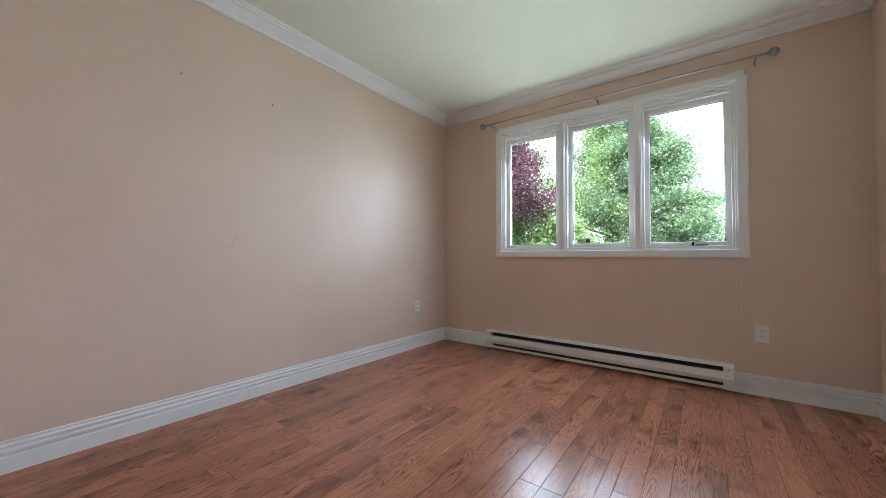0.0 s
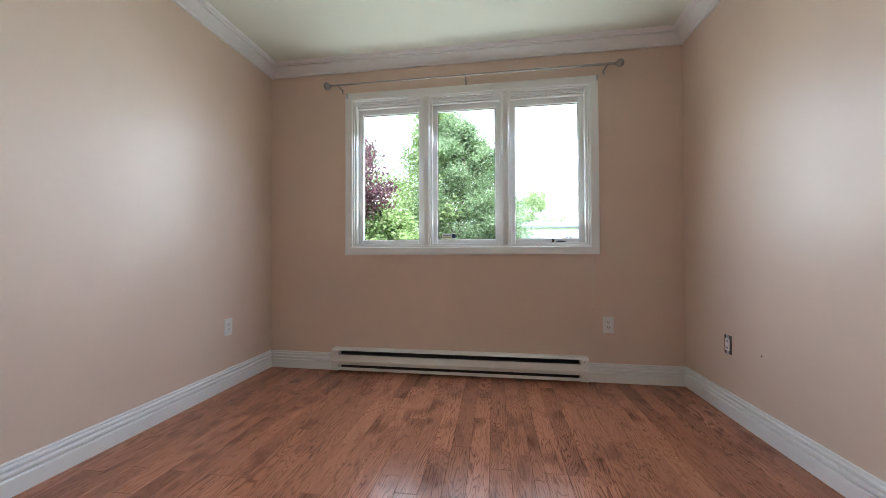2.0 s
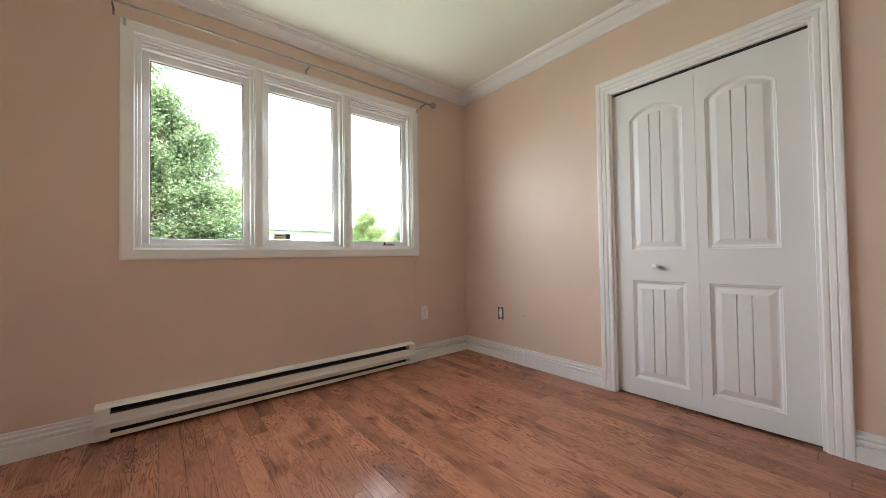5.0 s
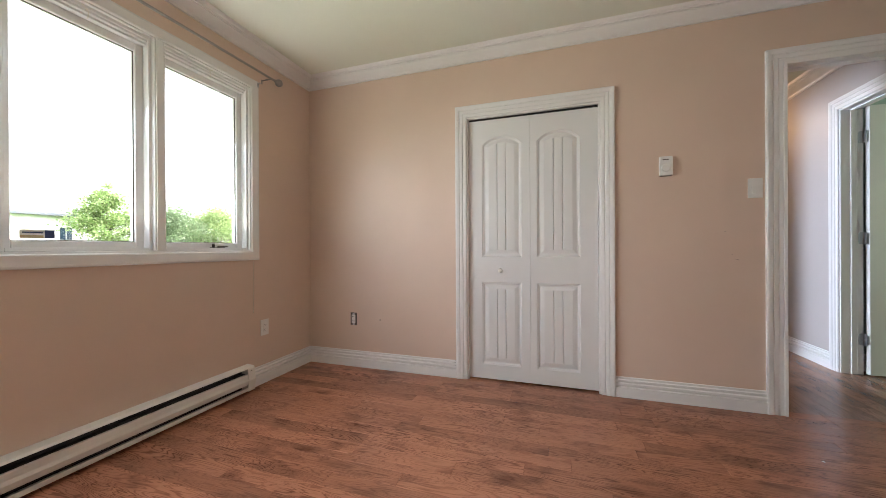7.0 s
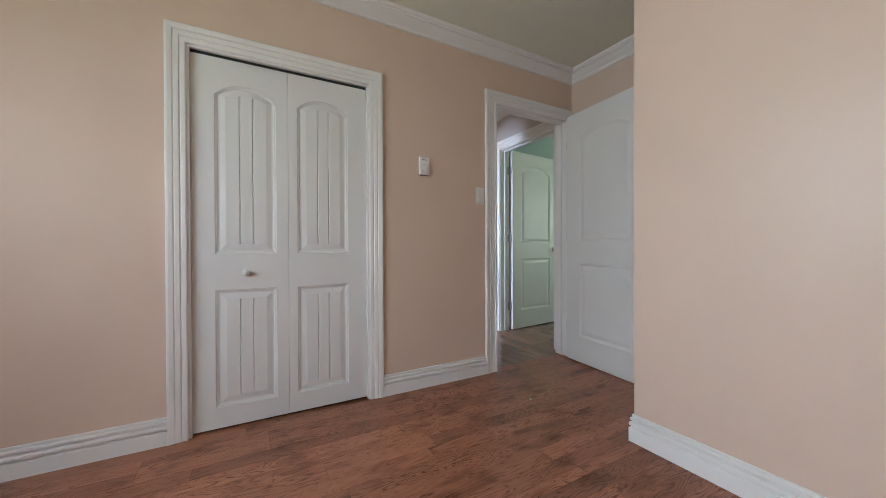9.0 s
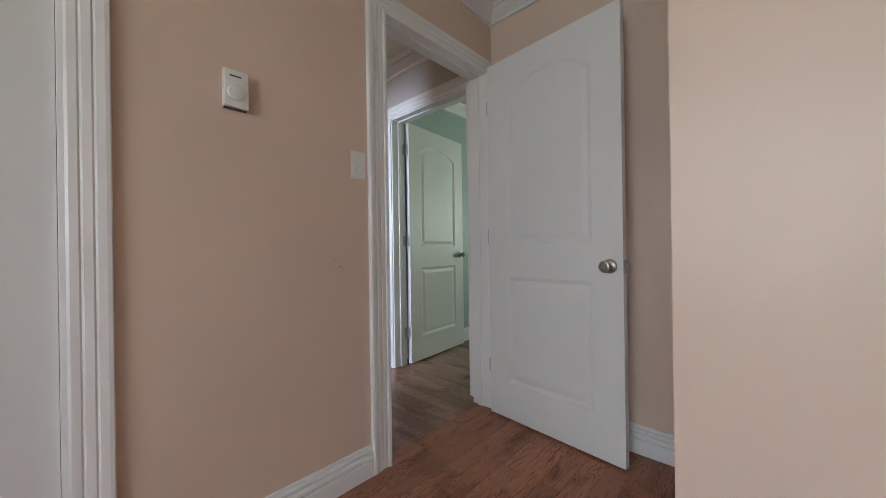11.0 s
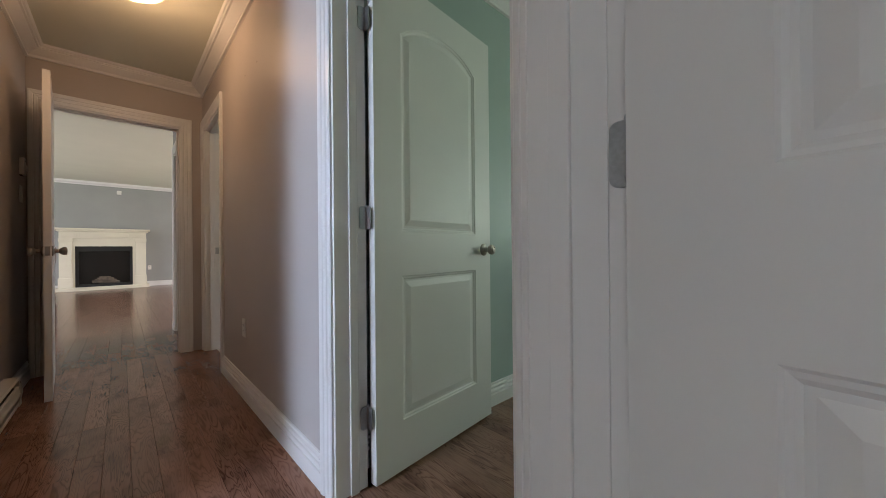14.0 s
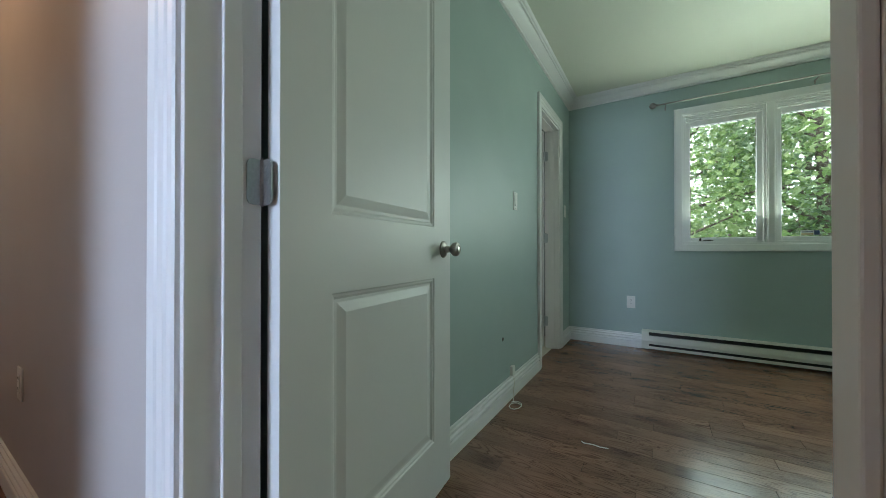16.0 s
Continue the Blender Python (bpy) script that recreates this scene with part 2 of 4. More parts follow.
PANEDARK = plain("far_window_glass", (0.03, 0.05, 0.08), 0.1)
BRICKM = plain("outer_wall_render", (0.45, 0.40, 0.35), 0.8)


# ---- mesh helpers ----
def mesh_of(name, bm, mat, smooth=False):
    bmesh.ops.recalc_face_normals(bm, faces=bm.faces)
    me = bpy.data.meshes.new(name)
    bm.to_mesh(me)
    bm.free()
    me.materials.append(mat)
    if smooth:
        me.shade_smooth()
    return me


def part(name, bm, mat, parent=None, label="", m=None, smooth=False):
    ob = new(name, mesh_of(name, bm, mat, smooth))
    if parent:
        ob.parent = parent
    if m is not None:
        ob.matrix_basis = m
    if label:
        ob["label"] = label
    return ob


def thing(name, m, label, category, group="", kind=""):
    ob = new(name)
    ob.empty_display_size = 0.05
    ob.matrix_basis = m
    return tagged(ob, label, category, group, kind)


def box(bm, x0, x1, y0, y1, z0, z1, bevel=0.0):
    vs = [bm.verts.new(p) for p in ((x0, y0, z0), (x1, y0, z0), (x1, y1, z0), (x0, y1, z0), (x0, y0, z1), (x1, y0, z1), (x1, y1, z1), (x0, y1, z1))]
    fs = [bm.faces.new([vs[k] for k in q]) for q in ((3, 2, 1, 0), (4, 5, 6, 7), (0, 1, 5, 4), (1, 2, 6, 5), (2, 3, 7, 6), (3, 0, 4, 7))]
    if bevel:
        es = {e for f in fs for e in f.edges}
        bmesh.ops.bevel(bm, geom=list(es), offset=bevel, segments=2, affect="EDGES", profile=0.5)
    return bm


def boxes(*rows, bevel=0.0):
    bm = bmesh.new()
    for r in rows:
        box(bm, *r, bevel=bevel)
    return bm


def sweep(bm, p0, p1, across, out, prof, m0=0.0, m1=0.0, key=0):
    """A closed profile of (across, out) pairs along p0 to p1; the ends are mitred by across (key 0) or out (key 1)."""
    p0, p1, across, out = Vector(p0), Vector(p1), Vector(across), Vector(out)
    d = (p1 - p0).normalized()
    a = [bm.verts.new(p0 + across * q[0] + out * q[1] + d * (q[key] * m0)) for q in prof]
    b = [bm.verts.new(p1 + across * q[0] + out * q[1] - d * (q[key] * m1)) for q in prof]
    k = len(prof)
    for i in range(k):
        bm.faces.new((a[i], a[(i + 1) % k], b[(i + 1) % k], b[i]))
    bm.faces.new(a)
    bm.faces.new(list(reversed(b)))
    return bm


def lathe(bm, prof, seg=20, axis="Z", at=(0, 0, 0)):
    """Turns (radius, height) pairs round an axis."""
    rings = []
    for r, h in prof:
        ring = []
        for k in range(seg):
            c, s = math.cos(2 * math.pi * k / seg) * r, math.sin(2 * math.pi * k / seg) * r
            p = {"Z": (c, s, h), "Y": (c, h, s), "X": (h, c, s)}[axis]
            ring.append(bm.verts.new(Vector(p) + Vector(at)))
        rings.append(ring)
    for a, b in zip(rings, rings[1:]):
        for k in range(seg):
            bm.faces.new((a[k], a[(k + 1) % seg], b[(k + 1) % seg], b[k]))
    bm.faces.new(rings[0])
    bm.faces.new(rings[-1])
    return bm


def tube(bm, pts, r, seg=8):
    pts = [Vector(p) for p in pts]
    rings = []
    for i, p in enumerate(pts):
        d = (pts[min(i + 1, len(pts) - 1)] - pts[max(i - 1, 0)]).normalized()
        u = d.orthogonal().normalized()
        v = d.cross(u)
        rr = r[i] if isinstance(r, (list, tuple)) else r
        rings.append([bm.verts.new(p + (u * math.cos(2 * math.pi * k / seg) + v * math.sin(2 * math.pi * k / seg)) * rr) for k in range(seg)])
    for a, b in zip(rings, rings[1:]):
        # match the start of each ring to the nearest one, against twisting
        off = min(range(seg), key=lambda o: sum((a[k].co - b[(k + o) % seg].co).length for k in range(seg)))
        for k in range(seg):
            bm.faces.new((a[k], a[(k + 1) % seg], b[(k + 1 + off) % seg], b[(k + off) % seg]))
    return bm


# ---- walls, floors and ceilings ----
def wall(name, label, mat, x0, x1, y0, y1, z1, holes=(), z0=0.0):
    """A thick wall along its longer side, with holes (from, to, bottom, top) cut through."""
    bm = bmesh.new()
    lengthwise = (x1 - x0) > (y1 - y0)
    a0, a1 = (x0, x1) if lengthwise else (y0, y1)

    def piece(p, q, lo, hi):
        if q - p > 1e-4 and hi - lo > 1e-4:
            box(bm, *((p, q, y0, y1) if lengthwise else (x0, x1, p, q)), lo, hi)
    at = a0
    for p, q, lo, hi in sorted(holes):
        piece(at, p, z0, z1)
        piece(p, q, z0, lo)
        piece(p, q, hi, z1)
        at = q
    piece(at, a1, z0, z1)
    return tagged(part(name, bm, mat), label, "wall", "", "structure")


DOOR_H = 2.045
D1 = (-0.967, -0.192)         # bedroom doorway on the east wall
CL = (0.782, 1.703)           # closet doorway
CL_H = 1.960
D2 = (0.900, 1.705)           # green room doorway on the hall's south wall
D3 = (3.645, 4.350)           # bathroom doorway on the hall's south wall
D4 = (-0.860, -0.040)         # doorway at the hall's end
D5 = (-4.073, -3.488)         # bathroom doorway in the green room
W1 = (-1.694, 0.098, 0.967, 2.132)
W2 = (-0.920, 0.838, 0.967, 2.115)

wall("wall_north", "peach painted bedroom wall round the triple window", PEACH, XW - 0.3, XE, YN, YN + 0.14, CEIL, [W1])
wall("wall_west", "long peach painted bedroom wall with picture holes", PEACH, XW - 0.12, XW, YJ - 0.12, YN, CEIL)
wall("wall_jog", "peach painted wall beside the entry alcove", PEACH, XW, XJ, YJ - 0.12, YJ, CEIL)
wall("wall_alcove", "peach painted side wall of the entry alcove", PEACH, XJ - 0.12, XJ, YA - 0.055, YJ - 0.12, CEIL)
wall("wall_alcove_south", "peach painted wall behind the open bedroom door", PEACH, XJ, XE, YA - 0.055, YA, CEIL)
wall("wall_east", "peach painted wall with closet and bedroom doorway", PEACH, XE, XE + 0.06, YA - 0.055, YN + 0.14, CEIL, [(*D1, 0, DOOR_H), (*CL, 0, CL_H)])
wall("wall_hall_west", "warm grey hall side of the bedroom wall", BEIGE, XE + 0.06, XE2, YS, HALL_N, CEIL, [(*D1, 0, DOOR_H)])
wall("wall_hall_south", "warm grey hall wall with two doorways", BEIGE, XE + 0.06, HALL_E + 0.12, YS - 0.085, YS, CEIL, [(*D2, 0, DOOR_H), (*D3, 0, DOOR_H)])
wall("wall_hall_north", "warm grey hall wall with a thermostat", BEIGE, XE2, HALL_E, HALL_N, HALL_N + 0.12, CEIL, [(1.45, 2.06, 0, DOOR_H)])
wall("wall_hall_end", "warm grey end wall over the open hall doorway", BEIGE, HALL_E, HALL_E + 0.12, YS, HALL_N + 0.12, LIV_CEIL, [(*D4, 0, DOOR_H)])
wall("wall_green_north", "blue-green room wall beside its doorway", GREEN, GR_W, GR_E + 0.12, YS - WT, YS - 0.085, CEIL, [(*D2, 0, DOOR_H)])
wall("wall_green_east", "blue-green painted wall with a bathroom doorway", GREEN, GR_E, GR_E + 0.06, GR_S, GR_N, CEIL, [(*D5, 0, DOOR_H)])
wall("wall_green_south", "blue-green painted wall round the window", GREEN, GR_W, GR_E + 0.12, GR_S - 0.14, GR_S, CEIL, [W2])
wall("wall_green_west", "blue-green painted closing wall", GREEN, GR_W - 0.12, GR_W, GR_S - 0.14, YS - 0.085, CEIL)
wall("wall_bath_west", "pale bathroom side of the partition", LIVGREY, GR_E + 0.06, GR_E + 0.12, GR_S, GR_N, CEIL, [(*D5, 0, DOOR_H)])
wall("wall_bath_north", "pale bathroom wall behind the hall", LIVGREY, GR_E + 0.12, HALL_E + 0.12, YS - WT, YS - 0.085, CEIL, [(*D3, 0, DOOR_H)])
# The opening is added to bring daylight into the bathroom.
wall("wall_bath_south", "unseen pale bathroom outer wall with an opening added for daylight", LIVGREY, GR_E + 0.12, HALL_E + 0.12, GR_S - 0.14, GR_S, CEIL, [(2.7, 3.7, 1.0, 2.0)])
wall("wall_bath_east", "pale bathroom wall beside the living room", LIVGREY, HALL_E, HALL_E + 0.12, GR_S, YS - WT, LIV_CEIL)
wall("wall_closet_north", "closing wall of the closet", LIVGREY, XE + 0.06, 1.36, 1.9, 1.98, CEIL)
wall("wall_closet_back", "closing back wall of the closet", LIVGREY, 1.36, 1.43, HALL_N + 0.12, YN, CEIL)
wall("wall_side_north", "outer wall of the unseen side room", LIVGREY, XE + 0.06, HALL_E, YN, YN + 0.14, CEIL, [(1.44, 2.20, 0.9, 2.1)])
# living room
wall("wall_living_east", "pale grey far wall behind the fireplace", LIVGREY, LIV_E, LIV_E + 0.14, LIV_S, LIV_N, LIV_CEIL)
# Unseen outer walls; their openings are added to light the living room.
wall("wall_living_north", "unseen living room outer wall with wide openings added for daylight", LIVGREY, HALL_E + 0.12, LIV_E + 0.14, LIV_N, LIV_N + 0.14, LIV_CEIL, [(6.8, 8.6, 0.5, 2.1), (9.4, 11.4, 0.5, 2.1)])
wall("wall_living_south", "unseen living room outer wall with wide openings added for daylight", LIVGREY, HALL_E + 0.12, LIV_E + 0.14, LIV_S - 0.14, LIV_S, LIV_CEIL, [(6.0, 8.0, 0.5, 2.1), (9.0, 11.4, 0.5, 2.1)])
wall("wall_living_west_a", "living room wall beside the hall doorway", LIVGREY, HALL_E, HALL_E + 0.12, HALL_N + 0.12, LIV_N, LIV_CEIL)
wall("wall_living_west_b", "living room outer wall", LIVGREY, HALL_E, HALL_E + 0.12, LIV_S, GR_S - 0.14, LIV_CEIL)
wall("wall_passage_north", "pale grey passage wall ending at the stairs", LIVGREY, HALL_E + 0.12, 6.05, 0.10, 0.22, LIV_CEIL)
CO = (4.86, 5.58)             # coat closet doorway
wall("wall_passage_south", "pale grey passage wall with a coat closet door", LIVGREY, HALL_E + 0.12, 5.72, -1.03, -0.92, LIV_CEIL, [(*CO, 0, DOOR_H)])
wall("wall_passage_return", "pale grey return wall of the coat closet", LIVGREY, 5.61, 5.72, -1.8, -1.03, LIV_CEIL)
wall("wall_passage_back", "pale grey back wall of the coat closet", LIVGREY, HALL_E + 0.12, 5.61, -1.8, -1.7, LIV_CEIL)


def ceiling(name, label, x0, x1, y0, y1, z):
    tagged(part(name, boxes((x0, x1, y0, y1, z, z + 0.12)), CEILING), label, "ceiling", "", "structure")


ceiling("ceiling", "smooth white painted bedroom ceiling", XW - 0.3, XE + 0.06, YS - 0.085, YN + 0.14, CEIL)
ceiling("ceiling_hall", "white painted hall ceiling", XE + 0.06, HALL_E + 0.0, YS - 0.085, YN + 0.14, CEIL)
ceiling("ceiling_green", "white painted ceiling of the green room", GR_W - 0.12, GR_E + 0.06, GR_S - 0.14, YS - 0.085, CEIL)
ceiling("ceiling_bath", "white bathroom ceiling", GR_E + 0.06, HALL_E, GR_S - 0.14, YS - 0.085, CEIL)
ceiling("ceiling_living", "white living room ceiling", HALL_E, LIV_E + 0.14, LIV_S - 0.14, LIV_N + 0.14, LIV_CEIL)

tagged(part("floor_base", boxes((XW - 0.2, LIV_E + 0.14, LIV_S - 0.14, LIV_N + 0.14, -0.14, -0.012)), SUB), "dark subfloor under the boards", "floor", "", "structure")
tagged(part("floor_bath", boxes((GR_E + 0.06, HALL_E, GR_S, YS - 0.085, -0.012, -0.002)), TILE), "cream tiled bathroom floor", "floor", "", "structure")

# baseboards and crown mouldings: profiles of (height, out)
BASE = [(0.0, 0.0), (0.0, 0.018), (0.064, 0.018), (0.067, 0.0165), (0.069, 0.0075), (0.075, 0.0065), (0.077, 0.0155), (0.081, 0.0175), (0.090, 0.0170), (0.093, 0.0140), (0.095, 0.0055), (0.101, 0.0050), (0.103, 0.0125), (0.107, 0.0145), (0.114, 0.0135), (0.117, 0.0045), (0.121, 0.0040), (0.124, 0.0080), (0.131, 0.0070), (0.132, 0.0)]
CROWN = [(0.0, 0.0), (0.0, 0.016), (0.010, 0.018), (0.013, 0.011), (0.020, 0.014), (0.030, 0.030), (0.044, 0.052), (0.054, 0.066), (0.060, 0.066), (0.060, 0.078), (0.070, 0.080), (0.074, 0.090), (0.088, 0.098), (0.088, 0.0)]


def run(parent, name, prof, p0, p1, out, z, m0, m1, mat=TRIM):
    bm = bmesh.new()
    sweep(bm, (*p0, z), (*p1, z), (0, 0, 1), (*out, 0), prof, m0, m1, key=1)
    return part(name, bm, mat, parent)


def moulding(name, label, runs, prof, z, seg):
    e = thing(name, Matrix.Identity(4), label, "moulding", "", "structure")
    for p0, p1, out, m0, m1 in runs:
        run(e, seg, prof, p0, p1, out, z, m0, m1)


CW = 0.085                    # casing width
GHX = 1.156                   # end of the green room's heater
moulding("baseboard_bedroom", "white moulded bedroom baseboard", [
    ((XW, YJ), (XW, YN), (1, 0), 1, 1), ((XW, YN), (-1.846, YN), (0, -1), 1, 0), ((0.066, YN), (XE, YN), (0, -1), 0, 1),
    ((XE, CL[1] + CW), (XE, YN), (-1, 0), 0, 1), ((XE, D1[1] + CW), (XE, CL[0] - CW), (-1, 0), 0, 0),
    ((XW, YJ), (XJ, YJ), (0, 1), 1, -1), ((XJ, YA), (XJ, YJ), (1, 0), 1, -1), ((XJ, YA), (XE, YA), (0, 1), 1, 0)], BASE, 0.0, "baseboard_length")
moulding("crown_bedroom", "white crown moulding round the bedroom ceiling", [
    ((XW, YJ), (XW, YN), (1, 0), 1, 1), ((XW, YN), (XE, YN), (0, -1), 1, 1), ((XE, YA), (XE, YN), (-1, 0), 1, 1),
    ((XW, YJ), (XJ, YJ), (0, 1), 1, -1), ((XJ, YA), (XJ, YJ), (1, 0), 1, -1), ((XJ, YA), (XE, YA), (0, 1), 1, 1)], CROWN, CEIL - 0.088, "crown_length")
moulding("baseboard_hall", "white moulded hall baseboard", [
    ((D2[1] + CW, YS), (D3[0] - CW, YS), (0, 1), 0, 0), ((XE2, HALL_N), (3.08, HALL_N), (0, -1), 1, 0), ((XE2, D1[1] + CW), (XE2, HALL_N), (1, 0), 0, 1),
    ((3.76, HALL_N), (HALL_E, HALL_N), (0, -1), 0, 1)], BASE, 0.0, "baseboard_length")
moulding("crown_hall", "white crown moulding along the hall", [
    ((XE2, YS), (HALL_E, YS), (0, 1), 1, 1), ((XE2, HALL_N), (HALL_E, HALL_N), (0, -1), 1, 1), ((HALL_E, YS), (HALL_E, HALL_N), (-1, 0), 1, 1), ((XE2, YS), (XE2, HALL_N), (1, 0), 1, 1)], CROWN, CEIL - 0.088, "crown_length")
moulding("baseboard_green", "white moulded baseboard on blue-green walls", [
    ((GR_E, D5[1] + CW), (GR_E, GR_N), (-1, 0), 0, 1), ((GR_E, GR_S), (GR_E, D5[0] - CW), (-1, 0), 1, 0), ((GHX, GR_S), (GR_E, GR_S), (0, 1), 0, 1),
    ((GR_W, GR_S), (-1.05, GR_S), (0, 1), 1, 0), ((GR_W, GR_S), (GR_W, GR_N), (1, 0), 1, 1), ((GR_W, GR_N), (D2[0] - CW, GR_N), (0, -1), 1, 0)], BASE, 0.0, "baseboard_length")
moulding("crown_green", "white crown moulding round the green room", [
    ((GR_E, GR_S), (GR_E, GR_N), (-1, 0), 1, 1), ((GR_W, GR_S), (GR_E, GR_S), (0, 1), 1, 1), ((GR_W, GR_S), (GR_W, GR_N), (1, 0), 1, 1), ((GR_W, GR_N), (GR_E, GR_N), (0, -1), 1, 1)], CROWN, CEIL - 0.088, "crown_length")
moulding("baseboard_living", "white living room baseboard", [
    ((LIV_E, LIV_S), (LIV_E, LIV_N), (-1, 0), 1, 1), ((HALL_E + 0.12, 0.10), (6.05, 0.10), (0, -1), 0, 0), ((CO[1] + CW, -0.92), (5.72, -0.92), (0, 1), 0, -1), ((5.72, -1.8), (5.72, -0.92), (1, 0), 0, -1)], BASE, 0.0, "baseboard_length")
moulding("crown_living", "white living room crown moulding", [
    ((LIV_E, LIV_S), (LIV_E, LIV_N), (-1, 0), 1, 1), ((HALL_E + 0.12, 0.10), (6.05, 0.10), (0, -1), 0, -1), ((6.05, 0.10), (6.05, 0.22), (1, 0), -1, 0), ((HALL_E + 0.12, -0.92), (5.72, -0.92), (0, 1), 0, -1), ((5.72, -1.8), (5.72, -0.92), (1, 0), 0, -1)], CROWN, LIV_CEIL - 0.088, "crown_length")


# ---- doors ----
CASE = [(0.0, 0.0), (0.0, 0.009), (0.006, 0.012), (0.022, 0.0125), (0.026, 0.010), (0.031, 0.0145), (0.048, 0.0165), (0.052, 0.0135), (0.057, 0.018), (0.074, 0.0205), (0.082, 0.0195), (0.085, 0.016), (0.085, 0.0)]


def casing(parent, w, h, y, side, left=1.0, right=1.0):
    """Mitred casing round an opening of width w and height h; side 1 or -1 is the way it faces. left, right: how much of the width fits."""
    o = (0, side, 0)
    for sgn, k in ((-1, left), (1, right)):
        bm = bmesh.new()
        prof = [(q[0] * k, q[1]) for q in CASE]
        sweep(bm, (sgn * w / 2, y, 0), (sgn * w / 2, y, h), (sgn, 0, 0), o, prof, 0, -1 / k)
        part("casing_leg", bm, TRIM, parent)
    bm = bmesh.new()
    for sgn in (1,):
        p = [(q[0], q[1]) for q in CASE]
        a = [bm.verts.new((-w / 2 - q[0] * left, y + side * q[1], h + q[0])) for q in p]
        b = [bm.verts.new((w / 2 + q[0] * right, y + side * q[1], h + q[0])) for q in p]
        for i in range(len(p)):
            j = (i + 1) % len(p)
            bm.faces.new((a[i], a[j], b[j], b[i]))
        bm.faces.new(a)
        bm.faces.new(b)
    part("casing_head", bm, TRIM, parent)


def jambs(parent, w, h, d0, d1, stop=None):
    """Lining of the opening from depth d0 to d1, with a stop bead at depth stop."""
    t = 0.012
    e = 0.003
    rows = [((-w / 2 - e, -w / 2 + t, d0, d1, 0, h - t)), ((w / 2 - t, w / 2 + e, d0, d1, 0, h - t)), ((-w / 2 - e, w / 2 + e, d0, d1, h - t, h + e))]
    for r in rows:
        part("jamb", boxes(r, bevel=0.0015), TRIM, parent)
    if stop is not None:
        s = 0.010
        for r in ((-w / 2 + t, -w / 2 + t + s, stop, stop + 0.034, 0, h - t - s), (w / 2 - t - s, w / 2 - t, stop, stop + 0.034, 0, h - t - s), (-w / 2 + t, w / 2 - t, stop, stop + 0.034, h - t - s, h - t)):
            part("door_stop", boxes(r, bevel=0.002), TRIM, parent)


def arch(x0, x1, z0, z1, rise, d=0.0, n=12, corner=0.0):
    """Outline of a panel inset by d: the bottom corners, then the arched top from right to left."""
    a, b, lo = x0 + d, x1 - d, z0 + d
    pts = [(a, lo), (b, lo)]
    for k in range(n + 1):
        u = 1 - 2 * k / n
        x = (a + b) / 2 + u * (b - a) / 2
        s = (x - (x0 + x1) / 2) / ((x1 - x0) / 2)
        pts.append((x, z1 - d - rise * (abs(s) ** 2.4)))
    return pts


def leaf_frame(bm, w, h, t, panels):
    """Stiles and rails: both faces with panel-shaped holes, and the edges."""
    from mathutils.geometry import tessellate_polygon
    outer = [(0, 0), (w, 0), (w, h), (0, h)]
    loops = [outer] + [list(reversed(p)) for p in panels]
    flat = [q for lp in loops for q in lp]
    tris = tessellate_polygon([[Vector((q[0], q[1], 0)) for q in lp] for lp in loops])
    for y in (t / 2, -t / 2):
        vs = [bm.verts.new((q[0], y, q[1])) for q in flat]
        for tr in tris:
            try:
                bm.faces.new([vs[k] for k in tr])
            except ValueError:
                pass
    ring = [[bm.verts.new((q[0], y, q[1])) for q in outer] for y in (t / 2, -t / 2)]
    for k in range(4):
        bm.faces.new((ring[0][k], ring[0][(k + 1) % 4], ring[1][(k + 1) % 4], ring[1][k]))


def panel_piece(x0, x1, z0, z1, rise, t, planks=0):
    """One moulded panel: ogee down, flat, raised field, on both faces; planks: grooved field."""
    bm = bmesh.new()
    steps = [(0.0, 0.0), (0.004, -0.0035), (0.010, -0.0045), (0.016, -0.0085), (0.024, -0.0085), (0.050, -0.0025), (0.052, -0.0025)]
    for s in (1, -1):
        rings = []
        for d, y in steps:
            rings.append([bm.verts.new((p[0], s * (t / 2 + y), p[1])) for p in arch(x0, x1, z0, z1, rise, d)])
        k = len(rings[0])
        for a, b in zip(rings, rings[1:]):
            for i in range(k):
                bm.faces.new((a[i], a[(i + 1) % k], b[(i + 1) % k], b[i]))
        if not planks:
            bm.faces.new(rings[-1])
            continue
        d = 0.052
        a, b = x0 + d, x1 - d
        y = s * (t / 2 - 0.0025)
        yg = s * (t / 2 - 0.0075)

        def top(x):
            q = (x - (x0 + x1) / 2) / ((x1 - x0) / 2)
            return z1 - d - rise * abs(q) ** 2.4
        g = 0.004
        cuts = [a + (b - a) * i / planks for i in range(planks + 1)]
        for i in range(planks):
            l_ = cuts[i] + (g if i else 0)
            r_ = cuts[i + 1] - (g if i < planks - 1 else 0)
            xs = [l_ + (r_ - l_) * j / 5 for j in range(6)]
            face = [bm.verts.new((l_, y, z0 + d)), bm.verts.new((r_, y, z0 + d))] + [bm.verts.new((x, y, top(x))) for x in reversed(xs)]
            bm.faces.new(face)
            if i < planks - 1:
                c = cuts[i + 1]
                lo = [bm.verts.new((c - g, y, z0 + d)), bm.verts.new((c, yg, z0 + d)), bm.verts.new((c + g, y, z0 + d))]
                hi = [bm.verts.new((c - g, y, top(c - g))), bm.verts.new((c, yg, top(c))), bm.verts.new((c + g, y, top(c + g)))]
                bm.faces.new((lo[0], lo[1], hi[1], hi[0]))
                bm.faces.new((lo[1], lo[2], hi[2], hi[1]))
    return bm


